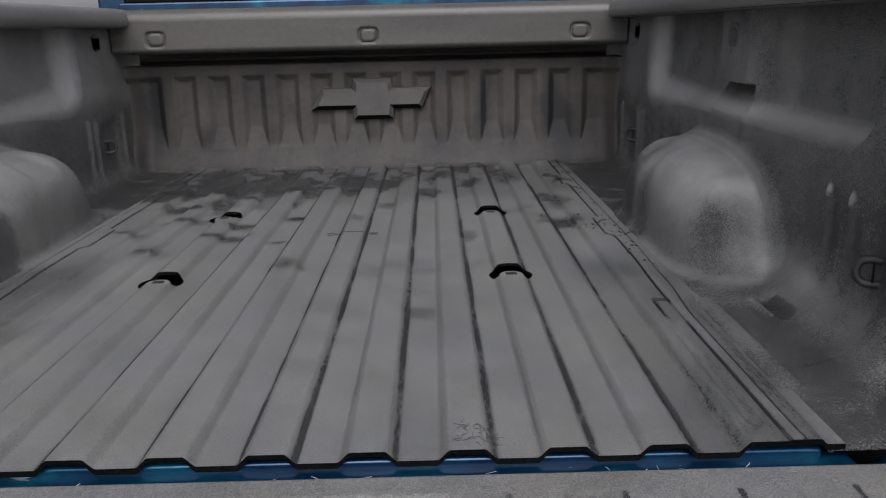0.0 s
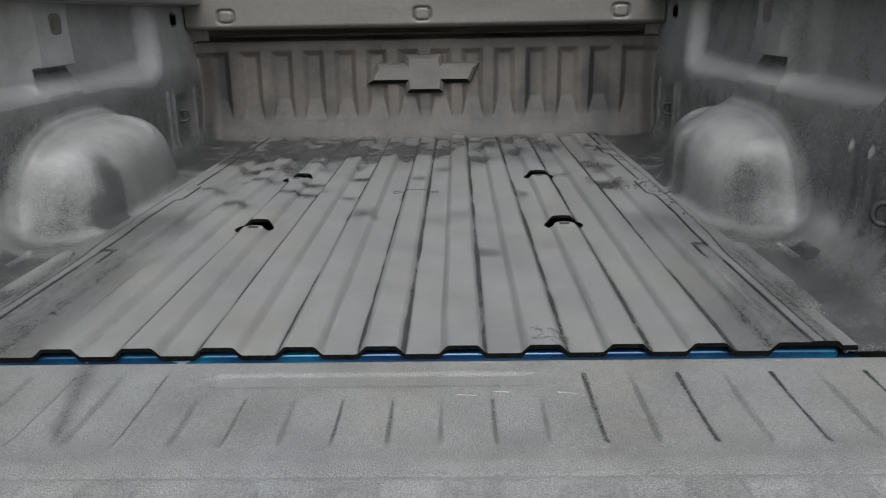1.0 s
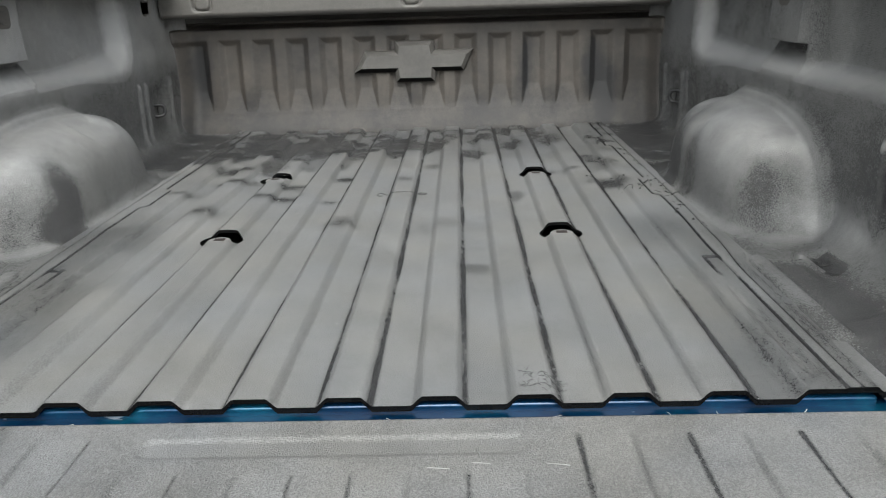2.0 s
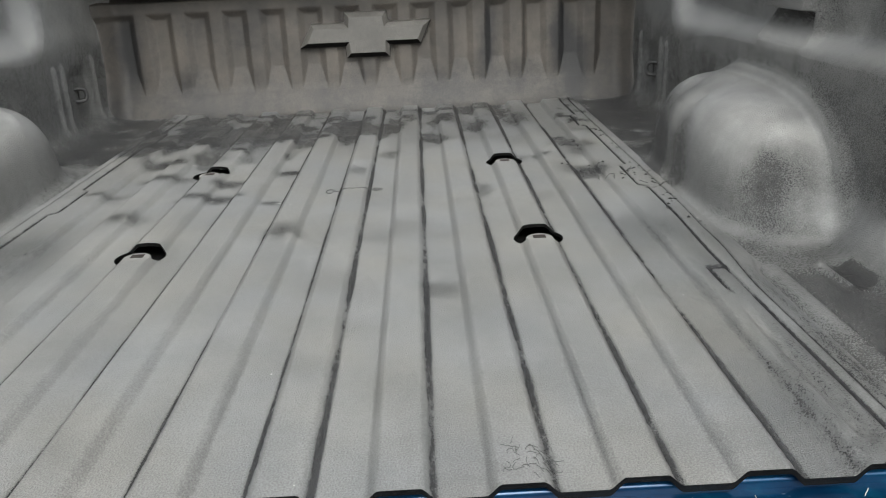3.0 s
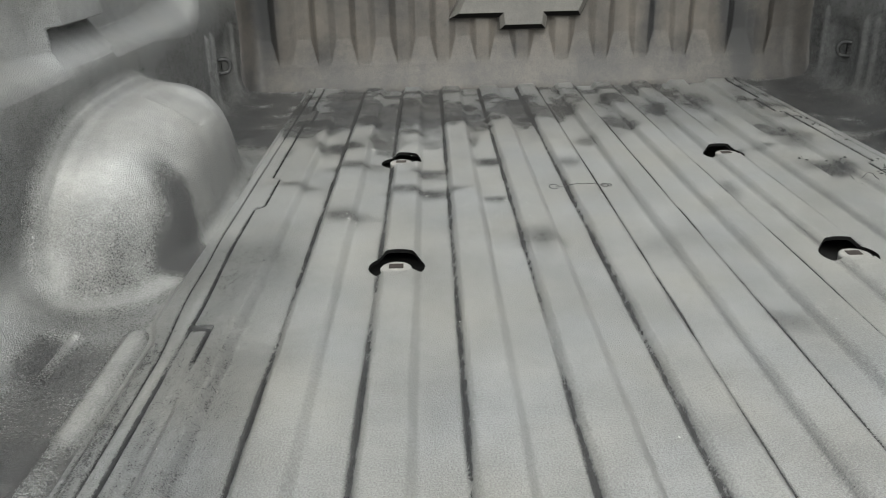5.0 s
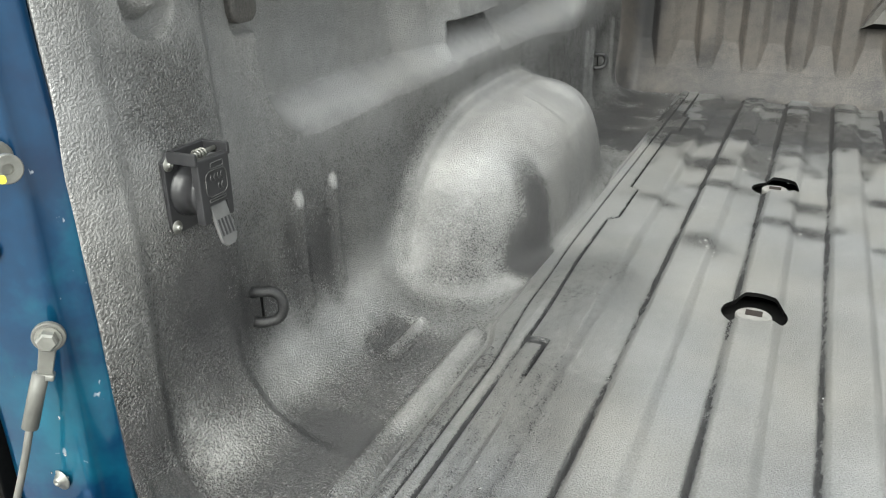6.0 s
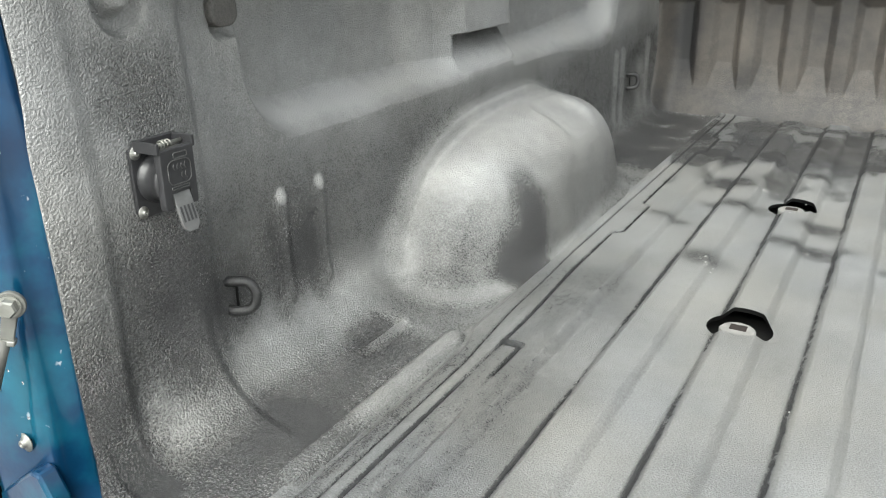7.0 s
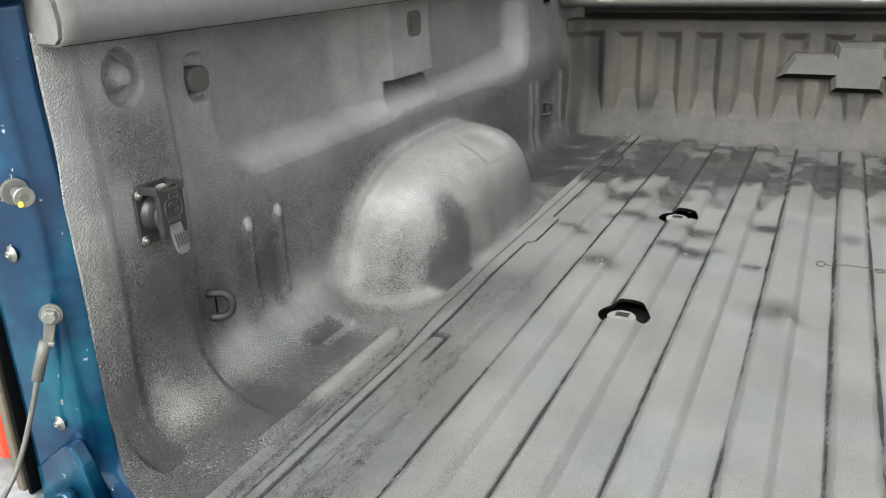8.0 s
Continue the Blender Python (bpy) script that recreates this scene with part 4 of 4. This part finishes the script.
for cx, cy in HOLES:
    top = tagged(new("hitch_socket"), "pale steel hitch anchor with rusty core below floor hole", "hitch anchor", "hitch anchors")
    part("seat", lathe([(0.020, -0.02), (0.0215, 0.005), (0.020, 0.0065)], "Z", 28, at=(cx, cy - 0.0165, 0)), SEAT, top, smooth=False)
    part("core", box(cx - 0.010, cx + 0.010, cy - 0.019, cy - 0.004, 0.004, 0.0072, 0.0006), RUST, top, "rusty square core")
    # black block stands for the shade below the hole
    part("well", box(cx - 0.06, cx + 0.06, cy - 0.05, cy + 0.10, -0.10, -0.030), VOID, top)

lamp = tagged(new("tail_lamp"), "red tail lamp lens in the blue bed corner", "tail lamp")
part("lens", box(-0.96, -0.836, 0.004, 0.12, 0.012, 0.40, 0.010, 3), RED, lamp)
part("housing", box(-0.837, -0.8255, 0.008, 0.12, -0.025, 0.41, 0.003), TAN, lamp, "tan lamp housing edge")
part("seal", box(-0.8255, -0.8195, 0.012, 0.12, -0.030, 0.41, 0.002), EDGE, lamp, "black rubber lamp seal")

# ---- cab, bumper, ground ----
cab = tagged(new("truck_cab"), "blue painted truck cab with a dark rear window", "truck cab")
part("rear_wall", box(-0.82, 0.82, 2.00, 2.04, -0.4, 0.533, 0.006), PAINT, cab)
part("body", box(-0.92, 0.92, 2.04, 3.9, -0.45, 0.53, 0.03), PAINT, cab)
part("gasket", box(-0.795, 0.795, 2.003, 2.04, 0.533, 0.552, 0.003), EDGE, cab, "black window gasket")
part("rear_window", box(-0.79, 0.79, 2.012, 2.03, 0.552, 0.98), GLASS, cab)
part("roof", box(-0.78, 0.78, 2.02, 3.5, 0.98, 1.06, 0.03), PAINT, cab)
for s in (-1, 1):
    part("pillar", box(s * 0.845 - 0.045, s * 0.845 + 0.045, 2.01, 2.12, 0.50, 1.0, 0.012), PAINT, cab)
bumper = tagged(new("rear_bumper"), "grey rear bumper under the open tailgate", "bumper")
part("bar", box(-0.97, 0.97, -0.20, 0.10, -0.36, -0.10, 0.02, 3), GREY_PAD, bumper)
for sg in (-1, 1):
    part("corner_pad", box(sg * 0.89 - 0.07, sg * 0.89 + 0.07, -0.06, 0.11, -0.105, -0.034, 0.006), GREY_PAD, bumper)
g = bmesh.new()
bmesh.ops.create_grid(g, x_segments=20, y_segments=20, size=200, matrix=Matrix.Translation((0, 0, -0.92)))
tagged(part("ground", g, CONCRETE), "pale concrete driveway", "ground", kind="structure")

# ---- small marks and litter on the floor ----
def floor_z(x, y):
    return float(floor_height(np.array(x), np.array(y)))


mark = tagged(new("weld_mark"), "thin dark looped scratch across the bed floor", "scratch mark")
loop = []
for i in range(41):
    x = -0.042 + 0.0022 * i
    y = 0.992 + 0.0018 * math.sin(i * 0.9) + 0.003 * (i > 34) - 0.020 * float(ridge_profile(np.array(x)))
    loop.append((x, y, floor_z(x, y) + 0.0006))
part("line", tube(loop, 0.0007, 5), RUBBER, mark)
for cx, r in ((-0.046, 0.008), (0.044, 0.006), (0.052, 0.004)):
    ring = [(cx + r * math.cos(a), 0.994 + r * 1.6 * math.sin(a), floor_z(cx, 0.994) + 0.0006) for a in np.linspace(0, 5.4, 16)]
    part("loop", tube(ring, 0.0010, 5), RUBBER, mark)

rng = random.Random(4)
crack = bmesh.new()
for i in range(44):
    x, y = 0.192 + rng.random() * 0.052, 0.030 + rng.random() * 0.045
    pts, a = [], rng.random() * 6.3
    for k in range(4):
        pts.append((x, y, floor_z(x, y) + 0.0005))
        a += rng.uniform(-0.9, 0.9)
        x, y = x + 0.003 * math.cos(a), y + 0.004 * math.sin(a)
    tube(pts, 0.00028, 4, crack)
tagged(part("cracked_coating", crack, RUBBER), "fine dark cracks in the floor coating by the edge", "cracks", kind="stuff")


def flakes(name, spots, count, size, mat, label):
    bm = bmesh.new()
    for _ in range(count):
        cx, cy, rx, ry = rng.choice(spots)
        x, y = rng.gauss(cx, rx), rng.gauss(cy, ry)
        x, y = max(-0.575, min(0.575, x)), max(0.03, min(1.84, y))
        r = size * rng.uniform(0.4, 1.3)
        n = rng.randint(4, 6)
        z = floor_z(x, y)
        ring = [bm.verts.new((x + r * rng.uniform(0.6, 1.2) * math.cos(6.283 * k / n), y + 1.3 * r * rng.uniform(0.6, 1.2) * math.sin(6.283 * k / n), z + 0.0004)) for k in range(n)]
        top = bm.verts.new((x, y, z + r * rng.uniform(0.3, 0.8)))
        for k in range(n):
            bm.faces.new((ring[k], ring[(k + 1) % n], top))
    return tagged(part(name, bm, mat), label, "debris", kind="stuff")


flakes("paint_chips", [(0, 0.9, 0.35, 0.5), (-0.38, 1.25, 0.08, 0.2), (-0.2, 0.4, 0.3, 0.3)], 70, 0.0014, CRUMB, "tiny pale paint chips scattered on the floor")
flakes("pale_crumbs", [(-0.27, 0.965, 0.006, 0.006), (-0.40, 0.845, 0.012, 0.015), (-0.30, 1.375, 0.02, 0.012), (-0.37, 1.27, 0.015, 0.02), (-0.15, 0.932, 0.008, 0.004)], 22, 0.0024, CRUMB, "pale crumbs lying in the wet patches")
wrinkles = bmesh.new()
for _ in range(14):
    cx, cy, rx, ry = rng.choice([(0.555, 1.02, 0.012, 0.13), (0.555, 0.93, 0.012, 0.08), (0.50, 0.985, 0.02, 0.03), (0.47, 1.06, 0.03, 0.03)])
    x, y, a = min(0.574, rng.gauss(cx, rx)), rng.gauss(cy, ry), rng.uniform(-0.8, 0.8) + 1.57 * (rng.random() < 0.75)
    pts = []
    for k in range(6):
        pts.append((x, y, floor_z(min(x, 0.59), y) + 0.0004))
        a += rng.uniform(-0.7, 0.7)
        x, y = x + 0.0045 * math.cos(a), y + 0.0055 * math.sin(a)
    tube(pts, rng.uniform(0.0003, 0.0009), 5, wrinkles)
# scraps caught in the drain slot of the other side
for _ in range(10):
    x, y, a = rng.uniform(0.672, 0.704), rng.uniform(0.392, 0.456), rng.uniform(0, 6.3)
    pts = []
    for k in range(7):
        pts.append((x, y, 0.006 + 0.0006 * k))
        a += rng.uniform(0.2, 1.0)
        x, y = x + 0.005 * math.cos(a), y + 0.007 * math.sin(a)
    tube(pts, rng.uniform(0.0005, 0.0010), 5, wrinkles)
tagged(part("wet_flakes", wrinkles, WET, smooth=True), "wrinkled dark wet flakes along the floor seam", "debris", kind="stuff")

scrapes = bmesh.new()
for x, y, dx, dy in ((0.108, -0.098, 0.002, -0.026), (0.100, -0.124, 0.020, -0.003), (0.146, -0.086, 0.003, -0.030), (0.140, -0.117, 0.018, -0.002), (-0.088, -0.10, 0.003, -0.02), (0.21, -0.12, 0.02, -0.004)):
    pts = [(x + dx * k / 4 + rng.uniform(-0.001, 0.001), y + dy * k / 4, float(gate_height(np.array(x + dx * k / 4), np.array(y + dy * k / 4))) + 0.0002) for k in range(5)]
    tube(pts, 0.0007, 5, scrapes)
tagged(part("tailgate_scrapes", scrapes, SCRAPE), "short pale scrapes on the tailgate coating", "scrapes", kind="stuff")

nicks = bmesh.new()
for _ in range(44):
    x, y = rng.uniform(-0.58, 0.58), rng.uniform(-0.017, 0.008)
    a, length = rng.gauss(0.9, 0.7), rng.uniform(0.002, 0.016)
    dx, dy = length * math.cos(a), min(length * abs(math.sin(a)), 0.016)
    tube([(x + dx * k / 3 + rng.uniform(-0.0006, 0.0006), y + (dy * k / 3) * 0.8, -0.0119) for k in range(4)], rng.uniform(0.0002, 0.00055), 4, nicks)
tagged(part("sill_scratches", nicks, CRUMB), "pale scratches worn into the blue sill paint", "scratches", kind="stuff")
flakes("liner_crumbs", [(0.572, 1.05, 0.008, 0.15), (0.575, 0.85, 0.006, 0.08), (0.53, 0.99, 0.02, 0.03), (0.47, 1.05, 0.03, 0.03), (0.572, 1.28, 0.006, 0.08)], 110, 0.0034, WET, "shiny dark crumbs of liner along the floor seam")

drop_mat, dn, dl, db = material("rain water", 0.02)
db.inputs["Transmission Weight"].default_value, db.inputs["IOR"].default_value = 1.0, 1.33
drops = bmesh.new()
for _ in range(22):
    x, z, r = rng.uniform(0.762, 0.812), rng.uniform(0.03, 0.43), rng.uniform(0.0008, 0.0018)
    y = 0.0345 - 0.0125 * (x - 0.758) / 0.054
    bmesh.ops.create_icosphere(drops, subdivisions=2, radius=1.0, matrix=Matrix.Translation((-x, y, z)) @ Matrix.Diagonal((r, r * 0.45, r * rng.uniform(1.0, 1.5), 1)))
tagged(part("rain_drops", drops, drop_mat, smooth=True), "small rain drops clinging to the blue post", "water drops", kind="stuff")

# ---- true size ----
# all lengths above are drawn to 1 : 1.095; the hitch anchors then stand 0.56 m apart and the wheel housings 1.31 m
FULL = 1.095
for me in bpy.data.meshes:
    me.transform(Matrix.Scale(FULL, 4))
for ob in scene.objects:
    if ob.type in {"MESH", "EMPTY"}:
        local = ob.matrix_basis.copy()
        local.translation *= FULL
        ob.matrix_basis = local
        for mod in ob.modifiers:
            if mod.type == "SOLIDIFY":
                mod.thickness *= FULL
